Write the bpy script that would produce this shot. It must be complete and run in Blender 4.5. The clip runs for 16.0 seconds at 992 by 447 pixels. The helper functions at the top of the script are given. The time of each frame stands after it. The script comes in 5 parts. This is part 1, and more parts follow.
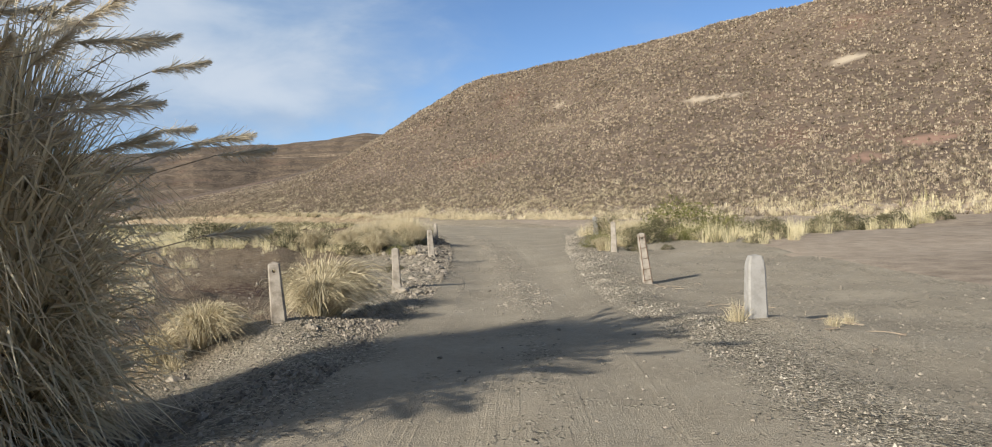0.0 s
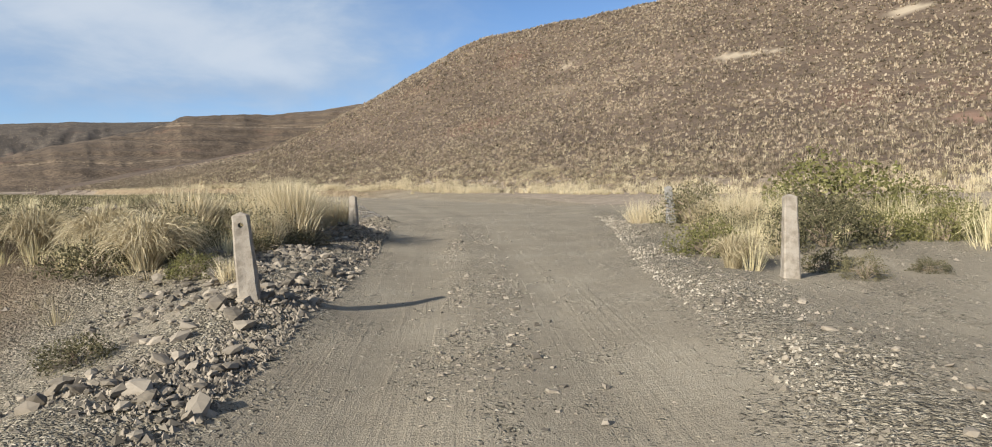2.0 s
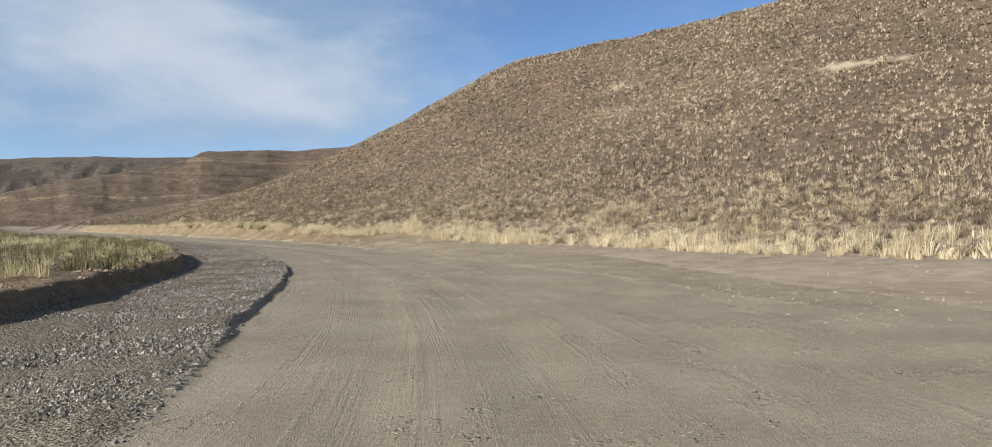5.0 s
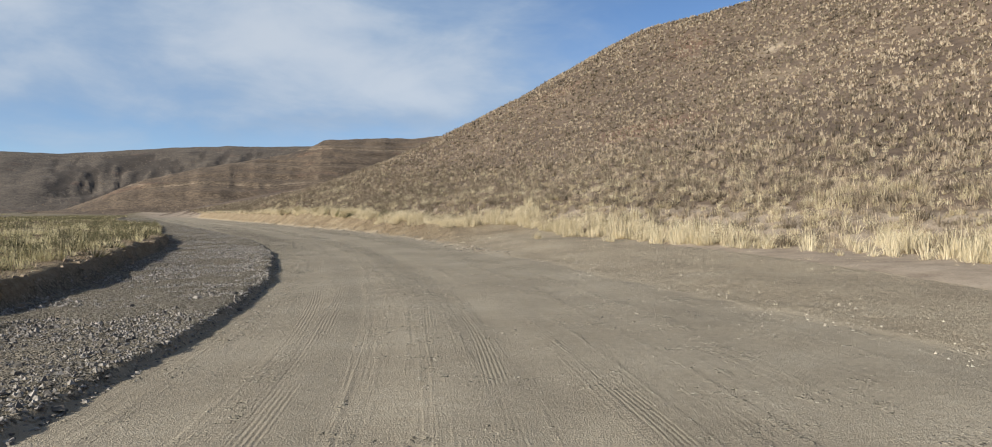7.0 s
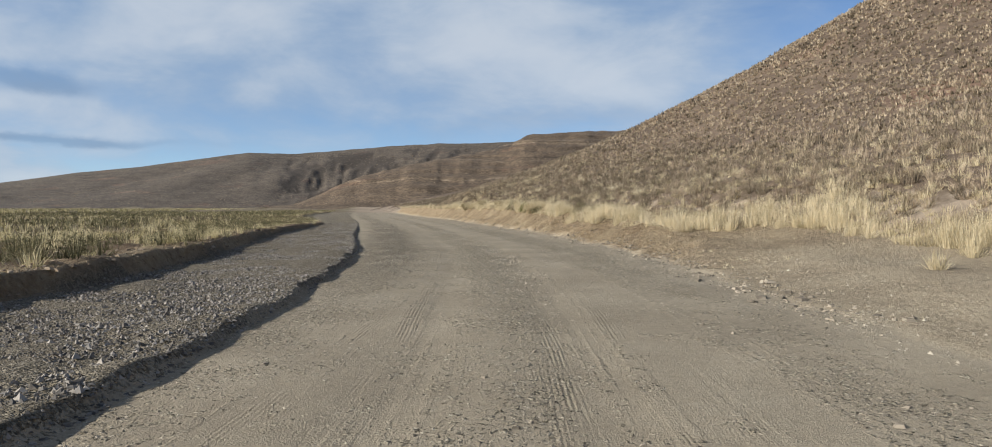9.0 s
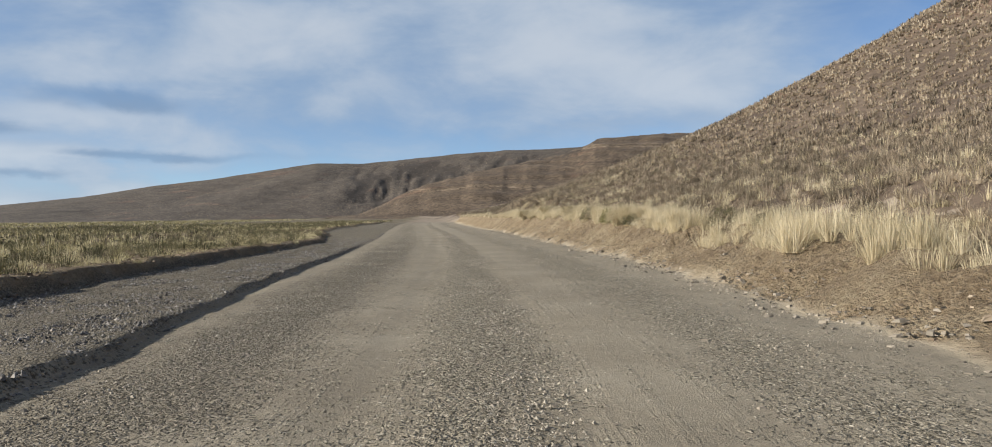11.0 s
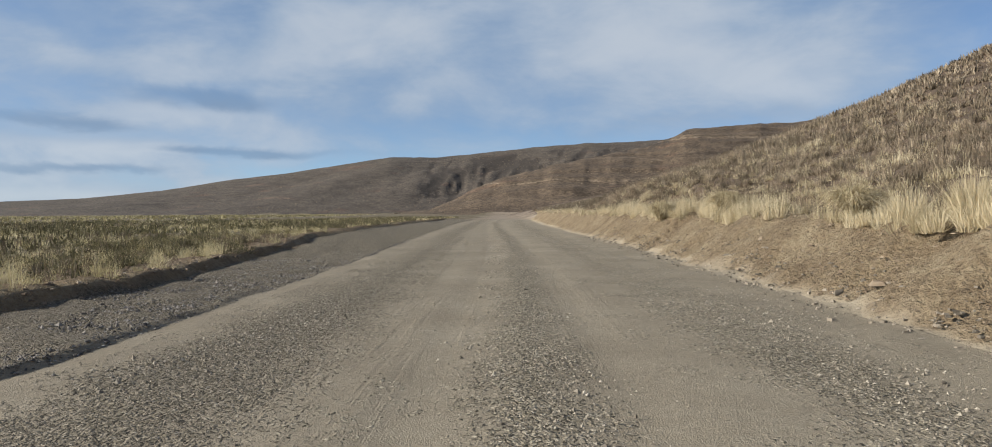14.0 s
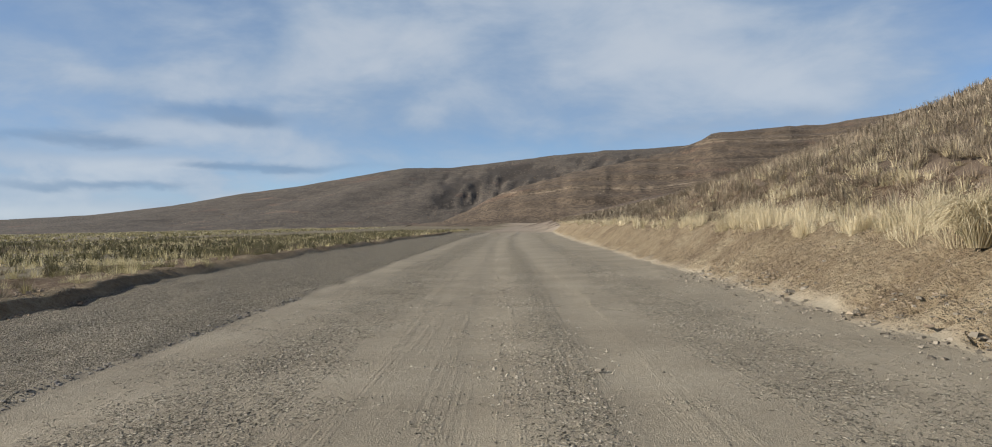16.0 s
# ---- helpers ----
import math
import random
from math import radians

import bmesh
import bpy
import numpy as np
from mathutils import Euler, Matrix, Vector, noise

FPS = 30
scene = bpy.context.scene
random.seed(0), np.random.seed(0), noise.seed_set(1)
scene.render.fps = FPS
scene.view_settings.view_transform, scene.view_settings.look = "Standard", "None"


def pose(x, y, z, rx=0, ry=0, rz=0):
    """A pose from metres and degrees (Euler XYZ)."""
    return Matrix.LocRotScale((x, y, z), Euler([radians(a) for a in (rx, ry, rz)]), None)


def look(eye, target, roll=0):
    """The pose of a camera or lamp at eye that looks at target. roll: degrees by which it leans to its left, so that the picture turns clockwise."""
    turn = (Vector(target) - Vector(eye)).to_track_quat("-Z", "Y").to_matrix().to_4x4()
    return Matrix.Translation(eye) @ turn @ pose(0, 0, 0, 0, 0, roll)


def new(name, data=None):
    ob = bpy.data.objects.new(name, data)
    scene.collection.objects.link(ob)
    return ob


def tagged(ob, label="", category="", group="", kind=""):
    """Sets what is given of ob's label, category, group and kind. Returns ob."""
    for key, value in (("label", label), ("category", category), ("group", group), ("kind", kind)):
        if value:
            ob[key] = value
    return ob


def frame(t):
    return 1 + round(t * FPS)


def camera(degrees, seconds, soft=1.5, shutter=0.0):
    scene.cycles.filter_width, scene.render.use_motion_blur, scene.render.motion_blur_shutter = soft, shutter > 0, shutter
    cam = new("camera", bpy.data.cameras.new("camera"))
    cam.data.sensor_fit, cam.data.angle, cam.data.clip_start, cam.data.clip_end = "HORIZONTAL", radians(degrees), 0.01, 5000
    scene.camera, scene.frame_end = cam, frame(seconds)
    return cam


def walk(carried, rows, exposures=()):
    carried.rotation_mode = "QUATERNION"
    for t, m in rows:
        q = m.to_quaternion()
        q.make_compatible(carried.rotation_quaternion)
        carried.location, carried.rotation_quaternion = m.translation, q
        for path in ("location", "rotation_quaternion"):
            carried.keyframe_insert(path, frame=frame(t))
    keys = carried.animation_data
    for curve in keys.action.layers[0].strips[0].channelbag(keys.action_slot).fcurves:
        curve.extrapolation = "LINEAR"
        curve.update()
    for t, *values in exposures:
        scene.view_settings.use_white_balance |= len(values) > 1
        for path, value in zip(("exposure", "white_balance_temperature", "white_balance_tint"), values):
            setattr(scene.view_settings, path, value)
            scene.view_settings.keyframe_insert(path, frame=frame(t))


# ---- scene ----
cam = camera(69.2, 16.0, soft=1.0)
# seconds; eye x, y, z; turn about x, y, z
PATH = [
    (0.0, 0.000, 0.000, 1.797, 88.74, 1.68, 0.26),
    (0.5, 0.167, 4.517, 1.667, 88.24, 1.60, 0.15),
    (1.0, 0.282, 8.859, 1.616, 87.10, 1.10, -0.06),
    (1.5, 0.324, 13.044, 1.397, 87.00, 1.13, -0.04),
    (2.0, 0.327, 17.190, 1.375, 86.76, 1.05, 0.29),
    (2.5, 0.098, 21.307, 1.300, 88.75, 1.10, 0.21),
    (3.0, -0.150, 25.345, 1.380, 89.62, 0.74, 0.43),
    (3.5, -0.414, 29.343, 1.510, 90.07, 0.64, 0.47),
    (6.0, -2.329, 49.267, 1.678, 89.57, 0.54, 6.23),
    (6.5, -2.975, 53.156, 1.658, 89.25, 0.70, 8.92),
    (7.0, -3.813, 57.144, 1.609, 89.06, -0.01, 11.55),
    (7.5, -4.864, 61.210, 1.560, 88.93, -0.49, 14.97),
    (8.0, -6.113, 65.305, 1.572, 88.67, -0.68, 19.53),
    (8.5, -7.610, 69.412, 1.523, 88.60, -0.53, 24.48),
    (9.0, -9.451, 73.580, 1.536, 88.66, -0.01, 27.68),
    (11.5, -20.665, 94.290, 1.599, 89.05, 0.87, 34.28),
    (12.0, -23.415, 98.118, 1.617, 88.65, 0.98, 35.51),
    (12.5, -26.261, 101.922, 1.606, 88.81, 0.53, 36.56),
    (13.0, -29.081, 105.752, 1.558, 89.06, 0.48, 37.58),
    (13.5, -32.071, 109.636, 1.508, 89.45, 0.34, 38.59),
    (14.0, -35.183, 113.672, 1.570, 89.04, 0.32, 39.36),
    (14.5, -38.245, 117.702, 1.577, 88.77, 0.15, 39.64),
    (15.0, -41.409, 121.745, 1.583, 89.22, 0.59, 40.26),
    (15.5, -44.784, 125.894, 1.677, 89.40, 1.25, 40.60),
    (16.0, -48.225, 129.950, 1.665, 89.93, 1.13, 40.72),
]
EXPOSURES = [(0.0, 0.62), (4.0, 0.58), (7.0, 0.48), (11.5, 0.40), (13.5, 0.33), (16.0, 0.33)]
walk(cam, [(t, pose(x, y, z, rx, ry, rz)) for t, x, y, z, rx, ry, rz in PATH], EXPOSURES)

# ---- daylight: low sun behind the camera's left shoulder, blue sky with thin cloud ----
SUN_DIR = Vector((-0.69, -0.72, 0.0)).normalized()
SUN_EL = radians(24)
SUN_POWER, SKY_POWER = 5.0, 0.085
to_sun = Vector((SUN_DIR.x * math.cos(SUN_EL), SUN_DIR.y * math.cos(SUN_EL), math.sin(SUN_EL)))
sun = new("sun", bpy.data.lights.new("sun", "SUN"))
sun.data.energy, sun.data.angle, sun.data.color = SUN_POWER, radians(0.6), (1.0, 0.92, 0.80)
sun.matrix_world = look(to_sun * 200, (0, 0, 0))

world = bpy.data.worlds.new("world")
scene.world = world
world.use_nodes = True


class Nodes:
    """A small wrapper for writing node trees."""

    def __init__(self, tree):
        self.tree = tree
        tree.nodes.clear()

    def add(self, kind, **settings):
        node = self.tree.nodes.new(kind)
        for key, value in settings.items():
            if key == "inputs":
                for socket, v in value.items():
                    self.put(node.inputs[socket], v)
            else:
                setattr(node, key, value)
        return node

    def put(self, socket, v):
        if isinstance(v, bpy.types.NodeSocket):
            self.tree.links.new(v, socket)
        else:
            socket.default_value = v

    def math(self, op, a, b=0.0, clamp=False):
        return self.add("ShaderNodeMath", operation=op, use_clamp=clamp, inputs={0: a, 1: b}).outputs[0]

    def noise(self, vector, scale, detail=4.0, rough=0.55, distortion=0.0):
        return self.add("ShaderNodeTexNoise", inputs={"Vector": vector, "Scale": scale, "Detail": detail, "Roughness": rough, "Distortion": distortion}).outputs["Fac"]

    def ramp(self, fac, stops):
        node = self.add("ShaderNodeValToRGB", inputs={0: fac})
        el = node.color_ramp.elements
        while len(el) < len(stops):
            el.new(0.5)
        for e, (p, c) in zip(el, stops):
            e.position, e.color = p, (*c, 1) if len(c) == 3 else c
        return node.outputs[0]

    def step(self, fac, lo, hi):
        return self.add("ShaderNodeMapRange", interpolation_type="SMOOTHSTEP", inputs={"Value": fac, "From Min": lo, "From Max": hi}).outputs[0]

    def mix(self, fac, a, b, blend="MIX"):
        node = self.add("ShaderNodeMix", data_type="RGBA", blend_type=blend)
        for socket, v in ((node.inputs[0], fac), (node.inputs[6], a), (node.inputs[7], b)):
            if isinstance(v, tuple) and len(v) == 3:
                v = (*v, 1)
            self.put(socket, v)
        return node.outputs[2]


w = Nodes(world.node_tree)
sky = w.add("ShaderNodeTexSky", sky_type="NISHITA", sun_disc=False, sun_elevation=SUN_EL, sun_rotation=math.atan2(SUN_DIR.x, SUN_DIR.y), altitude=3800.0, air_density=1.0, dust_density=0.6, ozone_density=1.5)
way = w.add("ShaderNodeTexCoord").outputs["Generated"]
sep = w.add("ShaderNodeSeparateXYZ", inputs={0: way})
# bearing west of north and height above the horizon, in degrees
bearing = w.math("MULTIPLY", w.math("ARCTAN2", w.math("MULTIPLY", sep.outputs[0], -1.0), sep.outputs[1]), 57.2958)
above = w.math("MULTIPLY", w.math("ARCSINE", sep.outputs[2]), 57.2958)


def billow(scale, shift, detail, rough, bend=0.0):
    return w.noise(w.add("ShaderNodeMapping", inputs={"Vector": way, "Location": shift, "Scale": scale}).outputs[0], 1.0, detail, rough, bend)


drift_a, drift_b = billow((3.2, 3.2, 6.5), (0.3, 1.7, 0.4), 5, 0.55), billow((3.4, 3.4, 7.0), (4.1, 0.2, 2.4), 5, 0.55)
torn = billow((6.5, 6.5, 15.0), (1.2, 3.3, 0.9), 6, 0.58, 0.3)
az_w = w.math("ADD", bearing, w.math("MULTIPLY", w.math("SUBTRACT", drift_a, 0.5), 26.0))
el_w = w.math("ADD", above, w.math("MULTIPLY", w.math("SUBTRACT", drift_b, 0.5), 11.0))


def bank(az, el, wide, tall, weight):
    """A soft bank of cloud round a bearing and a height."""
    a = w.math("DIVIDE", w.math("SUBTRACT", az_w, az), wide)
    b = w.math("DIVIDE", w.math("SUBTRACT", el_w, el), tall)
    return w.math("MULTIPLY", w.math("EXPONENT", w.math("MULTIPLY", w.math("ADD", w.math("MULTIPLY", a, a), w.math("MULTIPLY", b, b)), -1.0)), weight)


def total(values):
    out = values[0]
    for v in values[1:]:
        out = w.math("ADD", out, v)
    return out


def streak_band(az, el, wide, tall, weight):
    """A level band of thin cloud, ragged along its edges."""
    a = w.math("DIVIDE", w.math("SUBTRACT", az_w, az), wide)
    b = w.math("DIVIDE", w.math("SUBTRACT", w.math("ADD", above, w.math("MULTIPLY", w.math("SUBTRACT", torn, 0.5), 2.6)), el), tall)
    return w.math("MULTIPLY", w.math("EXPONENT", w.math("MULTIPLY", w.math("ADD", w.math("MULTIPLY", a, a), w.math("MULTIPLY", b, b)), -1.0)), weight)


thick = total([bank(23, 11.5, 9, 4.5, 1.0), bank(31, 16, 9, 4.0, 0.7), bank(48.5, 14, 6, 3.6, 1.0), bank(60, 11.2, 13, 1.8, 0.75), bank(64, 6.4, 15, 1.5, 0.6), bank(66, 2.4, 18, 1.3, 0.7), streak_band(76, 1.2, 14, 0.8, 0.9), streak_band(70, 4.6, 12, 0.6, 0.6), bank(10, 8.5, 6, 2.0, 0.45)])
thin = w.math("MULTIPLY", w.step(bearing, -4.0, 16.0), w.math("ADD", 0.35, w.math("MULTIPLY", w.math("MAXIMUM", w.step(above, 3.0, 9.0), w.step(bearing, 56.0, 66.0)), 0.30)))
wisps = w.math("MULTIPLY", w.math("SUBTRACT", torn, 0.5), 1.1)
cover = w.step(total([w.math("MULTIPLY", thick, 0.8), thin, wisps]), -0.15, 1.10)
bright = w.step(total([thick, w.math("MULTIPLY", w.math("SUBTRACT", torn, 0.5), 2.2), w.math("MULTIPLY", w.math("SUBTRACT", drift_a, 0.5), 0.9)]), -0.35, 1.35)
cloud = w.mix(bright, (2.75, 3.75, 5.15), (4.9, 5.45, 6.15))
# slate undersides and low bands in the west
slate = total([streak_band(61, 8.4, 8, 0.8, 1.0), streak_band(58, 4.6, 9, 0.45, 0.9), streak_band(72, 6.2, 6, 0.6, 0.8), bank(24, 5.6, 18, 1.6, 0.4), streak_band(70, 3.2, 8, 0.4, 0.7)])
cloud = w.mix(w.math("MULTIPLY", w.step(w.math("ADD", slate, w.math("MULTIPLY", w.math("SUBTRACT", torn, 0.5), 0.5)), 0.15, 0.9), 0.85), cloud, (1.9, 2.8, 4.15))
sky_colour = w.mix(w.math("MULTIPLY", cover, 0.9), w.mix(1.0, sky.outputs[0], (0.90, 1.03, 1.14), "MULTIPLY"), cloud)
# grey added overhead, out of view, to make the skylight less blue
sky_colour = w.mix(w.math("MULTIPLY", w.step(sep.outputs[2], 0.34, 0.62), 0.5), sky_colour, (1.9, 1.95, 2.05))
w.add("ShaderNodeOutputWorld", inputs={"Surface": w.add("ShaderNodeBackground", inputs={"Color": sky_colour, "Strength": SKY_POWER}).outputs[0]})


# ---- materials ----
def material(name):
    m = bpy.data.materials.new(name)
    m.use_nodes = True
    return m, Nodes(m.node_tree)


def finish(n, colour, rough=0.95, bump=None, strength=0.4, distance=0.02, metal=0.0, through_light=0.0):
    inputs = {"Base Color": colour if isinstance(colour, bpy.types.NodeSocket) else (*colour, 1), "Roughness": rough, "Metallic": metal, "Specular IOR Level": 0.25}
    if bump is not None:
        inputs["Normal"] = n.add("ShaderNodeBump", inputs={"Height": bump, "Strength": strength, "Distance": distance}).outputs[0]
    surface = n.add("ShaderNodeBsdfPrincipled", inputs=inputs).outputs[0]
    if through_light:
        glow = n.add("ShaderNodeBsdfTranslucent", inputs={"Color": inputs["Base Color"]}).outputs[0]
        surface = n.add("ShaderNodeMixShader", inputs={0: through_light, 1: surface, 2: glow}).outputs[0]
    n.add("ShaderNodeOutputMaterial", inputs={"Surface": surface})


def place(n):
    return n.add("ShaderNodeNewGeometry").outputs["Position"]


def attribute(n, name):
    return n.add("ShaderNodeAttribute", attribute_name=name).outputs["Fac"]


def soil_material(name, dark, mid, light, spots=0.0, scrub=0.0, grassy=()):
    """Dry stony soil: patches, grit and small stones."""
    m, n = material(name)
    p = place(n)
    patch = n.noise(p, 0.09, 5, 0.6)
    mottled = n.noise(p, 1.3, 6, 0.65)
    grit = n.noise(p, 22.0, 3, 0.6)
    c = n.ramp(n.math("ADD", n.math("MULTIPLY", patch, 0.45), n.math("MULTIPLY", mottled, 0.55)), [(0.36, dark), (0.5, mid), (0.66, light)])
    c = n.mix(n.math("MULTIPLY", n.step(grit, 0.5, 0.8), 0.5), c, tuple(v * 1.35 for v in light))
    c = n.mix(n.math("MULTIPLY", n.step(grit, 0.48, 0.25), 0.5), c, tuple(v * 0.7 for v in dark))
    if grassy:
        turf = n.ramp(n.math("ADD", n.math("MULTIPLY", patch, 0.45), n.math("MULTIPLY", mottled, 0.55)), [(0.36, grassy[0]), (0.5, grassy[1]), (0.66, grassy[2])])
        turf = n.mix(n.math("MULTIPLY", n.step(n.noise(p, 0.42, 5, 0.75), 0.50, 0.60), 0.5), turf, tuple(v * 0.75 for v in grassy[0]))
        c = n.mix(n.step(n.math("ADD", attribute(n, "grassy"), n.math("MULTIPLY", n.math("SUBTRACT", n.noise(p, 0.15, 4, 0.6), 0.5), 1.2)), 0.2, 0.8), c, turf)
    if spots:
        red = n.step(n.noise(p, 0.035, 3, 0.5), 0.60, 0.72)
        c = n.mix(n.math("MULTIPLY", red, 0.2), c, (0.30, 0.155, 0.105))
        pale = n.step(n.noise(n.add("ShaderNodeMapping", inputs={"Vector": p, "Scale": (0.02, 0.03, 0.12)}).outputs[0], 1.0, 4, 0.6), 0.64, 0.74)
        c = n.mix(n.math("MULTIPLY", pale, 0.2), c, (0.36, 0.30, 0.21))
        c = n.mix(n.math("MULTIPLY", attribute(n, "red_earth"), 0.75), c, (0.33, 0.205, 0.150))
        c = n.mix(n.math("MULTIPLY", attribute(n, "pale_earth"), 0.8), c, (0.46, 0.39, 0.29))
        apron = n.step(n.math("ADD", attribute(n, "foot"), n.math("MULTIPLY", n.math("SUBTRACT", n.noise(p, 0.8, 4, 0.7), 0.5), 1.4)), 0.25, 0.75)
        c = n.mix(apron, c, n.ramp(mottled, [(0.36, (0.150, 0.122, 0.094)), (0.5, (0.240, 0.200, 0.155)), (0.66, (0.33, 0.285, 0.225))]))
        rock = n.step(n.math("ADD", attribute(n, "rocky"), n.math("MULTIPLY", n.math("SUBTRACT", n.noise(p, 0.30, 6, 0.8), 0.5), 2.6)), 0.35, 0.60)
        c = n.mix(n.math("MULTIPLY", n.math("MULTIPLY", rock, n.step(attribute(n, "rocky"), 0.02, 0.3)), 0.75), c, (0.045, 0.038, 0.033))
    if spots > 1:
        up = n.add("ShaderNodeSeparateXYZ", inputs={0: p}).outputs[2]
        wavy = n.math("ADD", n.math("MULTIPLY", up, 0.055), n.math("MULTIPLY", n.noise(p, 0.012, 3, 0.5), 0.9))
        strata = n.noise(n.add("ShaderNodeCombineXYZ", inputs={0: 0.0, 1: 0.0, 2: wavy}).outputs[0], 6.0, 3, 0.6)
        ledge = n.noise(n.add("ShaderNodeCombineXYZ", inputs={0: 0.0, 1: 0.0, 2: n.math("MULTIPLY", wavy, 0.45)}).outputs[0], 6.0, 2, 0.6)
        strata = n.math("ADD", n.math("MULTIPLY", strata, 0.5), n.math("MULTIPLY", ledge, 0.5))
        broken = n.step(n.noise(p, 0.16, 5, 0.75), 0.42, 0.58)
        c = n.mix(n.math("MULTIPLY", n.step(strata, 0.53, 0.60), n.math("MULTIPLY", n.math("ADD", broken, 0.25), 0.7)), c, (0.38, 0.305, 0.22))
        c = n.mix(n.math("MULTIPLY", n.step(strata, 0.47, 0.40), n.math("MULTIPLY", n.math("ADD", broken, 0.15), 0.8)), c, (0.050, 0.038, 0.030))
    if scrub:
        speck = n.noise(p, 0.60, 5, 0.8)
        c = n.mix(n.math("MULTIPLY", n.step(speck, 0.50, 0.57), scrub), c, tuple(v * 0.75 for v in dark))
        c = n.mix(n.math("MULTIPLY", n.step(speck, 0.44, 0.34), scrub * 0.6), c, tuple(v * 1.1 for v in light))
    h = n.math("ADD", mottled, n.math("MULTIPLY", grit, 0.4))
    finish(n, c, 0.97, h, 0.8, 0.05)
    return m


def road_material():
    """Graded dirt road: fine grey-tan dust, loose grey gravel, red-brown soil at the cut bank."""
    m, n = material("road_dirt")
    p = place(n)
    stony, earth = attribute(n, "stony"), attribute(n, "earth")
    along, across = attribute(n, "along"), attribute(n, "across")
    patch, fine = n.noise(p, 0.5, 5, 0.6), n.noise(p, 9.0, 5, 0.65)
    grain = n.noise(p, 60.0, 2, 0.7)
    warp = n.add("ShaderNodeVectorMath", operation="MULTIPLY_ADD", inputs={0: n.add("ShaderNodeTexNoise", inputs={"Vector": p, "Scale": 14.0, "Detail": 3.0}).outputs["Color"], 1: (0.11, 0.11, 0.11), 2: p}).outputs[0]
    cells = n.add("ShaderNodeTexVoronoi", inputs={"Vector": warp, "Scale": 32.0, "Randomness": 1.0})
    big = n.add("ShaderNodeTexVoronoi", inputs={"Vector": warp, "Scale": 15.0, "Randomness": 1.0})
    dust = n.ramp(n.math("ADD", n.math("MULTIPLY", patch, 0.6), n.math("MULTIPLY", fine, 0.4)), [(0.35, (0.232, 0.201, 0.151)), (0.52, (0.298, 0.262, 0.199)), (0.68, (0.355, 0.316, 0.245))])
    stone = n.ramp(n.add("ShaderNodeSeparateColor", inputs={0: cells.outputs["Color"]}).outputs[0], [(0.0, (0.095, 0.083, 0.060)), (0.35, (0.25, 0.222, 0.164)), (0.75, (0.42, 0.375, 0.285)), (1.0, (0.62, 0.56, 0.45))])
    streak = n.noise(n.add("ShaderNodeCombineXYZ", inputs={0: n.math("MULTIPLY", along, 0.06), 1: n.math("MULTIPLY", across, 2.2), 2: 0.0}).outputs[0], 1.0, 5, 0.65)
    cloudy = n.noise(p, 0.9, 5, 0.7)
    thick = n.math("ADD", n.math("MULTIPLY", stony, 1.35), n.math("ADD", n.math("MULTIPLY", n.math("SUBTRACT", streak, 0.5), 0.9), n.math("MULTIPLY", n.math("SUBTRACT", cloudy, 0.5), 1.7)))
    chance = n.add("ShaderNodeSeparateColor", inputs={0: cells.outputs["Color"]}).outputs[1]
    loose = n.step(n.math("SUBTRACT", thick, n.math("MULTIPLY", chance, 0.75)), 0.05, 0.16)
    stone = n.mix(attribute(n, "slag"), stone, n.mix(1.0, stone, (0.57, 0.565, 0.57), "MULTIPLY"))
    # gaps between the loose stones are painted dark in place of their shade
    gap_shade = n.step(cells.outputs["Distance"], 0.42, 0.70)
    stone = n.mix(n.math("MULTIPLY", gap_shade, 0.4), stone, (0.085, 0.074, 0.055))
    c = n.mix(n.math("MULTIPLY", loose, 0.92), dust, stone)
    soil = n.ramp(n.math("ADD", n.math("MULTIPLY", patch, 0.5), n.math("MULTIPLY", fine, 0.5)), [(0.37, (0.205, 0.148, 0.092)), (0.50, (0.345, 0.266, 0.168)), (0.63, (0.475, 0.388, 0.258))])
    c = n.mix(earth, c, soil)
    clod = n.noise(p, 5.5, 6, 0.7)
    c = n.mix(n.math("MULTIPLY", n.math("MULTIPLY", earth, n.step(clod, 0.44, 0.34)), 0.7), c, (0.120, 0.082, 0.055))
    lumps = n.noise(p, 2.3, 6, 0.75)
    c = n.mix(n.math("MULTIPLY", n.math("MULTIPLY", earth, n.step(lumps, 0.45, 0.36)), 0.5), c, (0.150, 0.108, 0.070))
    c = n.mix(n.math("MULTIPLY", n.math("MULTIPLY", earth, n.step(clod, 0.55, 0.66)), 0.5), c, (0.50, 0.41, 0.295))
    c = n.mix(n.math("MULTIPLY", n.step(grain, 0.50, 0.75), 0.45), c, (0.40, 0.355, 0.275))
    c = n.mix(n.math("MULTIPLY", n.step(grain, 0.48, 0.25), n.math("SUBTRACT", 0.5, n.math("MULTIPLY", earth, 0.3))), c, (0.12, 0.100, 0.072))
    c = n.mix(n.math("MULTIPLY", attribute(n, "damp_dark"), n.step(clod, 0.30, 0.60)), c, (0.115, 0.072, 0.050))
    lines_along = n.noise(n.add("ShaderNodeCombineXYZ", inputs={0: n.math("MULTIPLY", along, 0.10), 1: n.math("MULTIPLY", across, 16.0), 2: 3.0}).outputs[0], 1.0, 3, 0.6)
    tread = n.math("MULTIPLY", n.math("SINE", n.math("MULTIPLY", along, 95.0)), 0.10)
    rut = n.math("MULTIPLY", n.math("MULTIPLY", tread, n.step(streak, 0.50, 0.58)), n.math("SUBTRACT", 1.0, loose))
    # ribbed tyre tracks that wander along the road
    treads = None
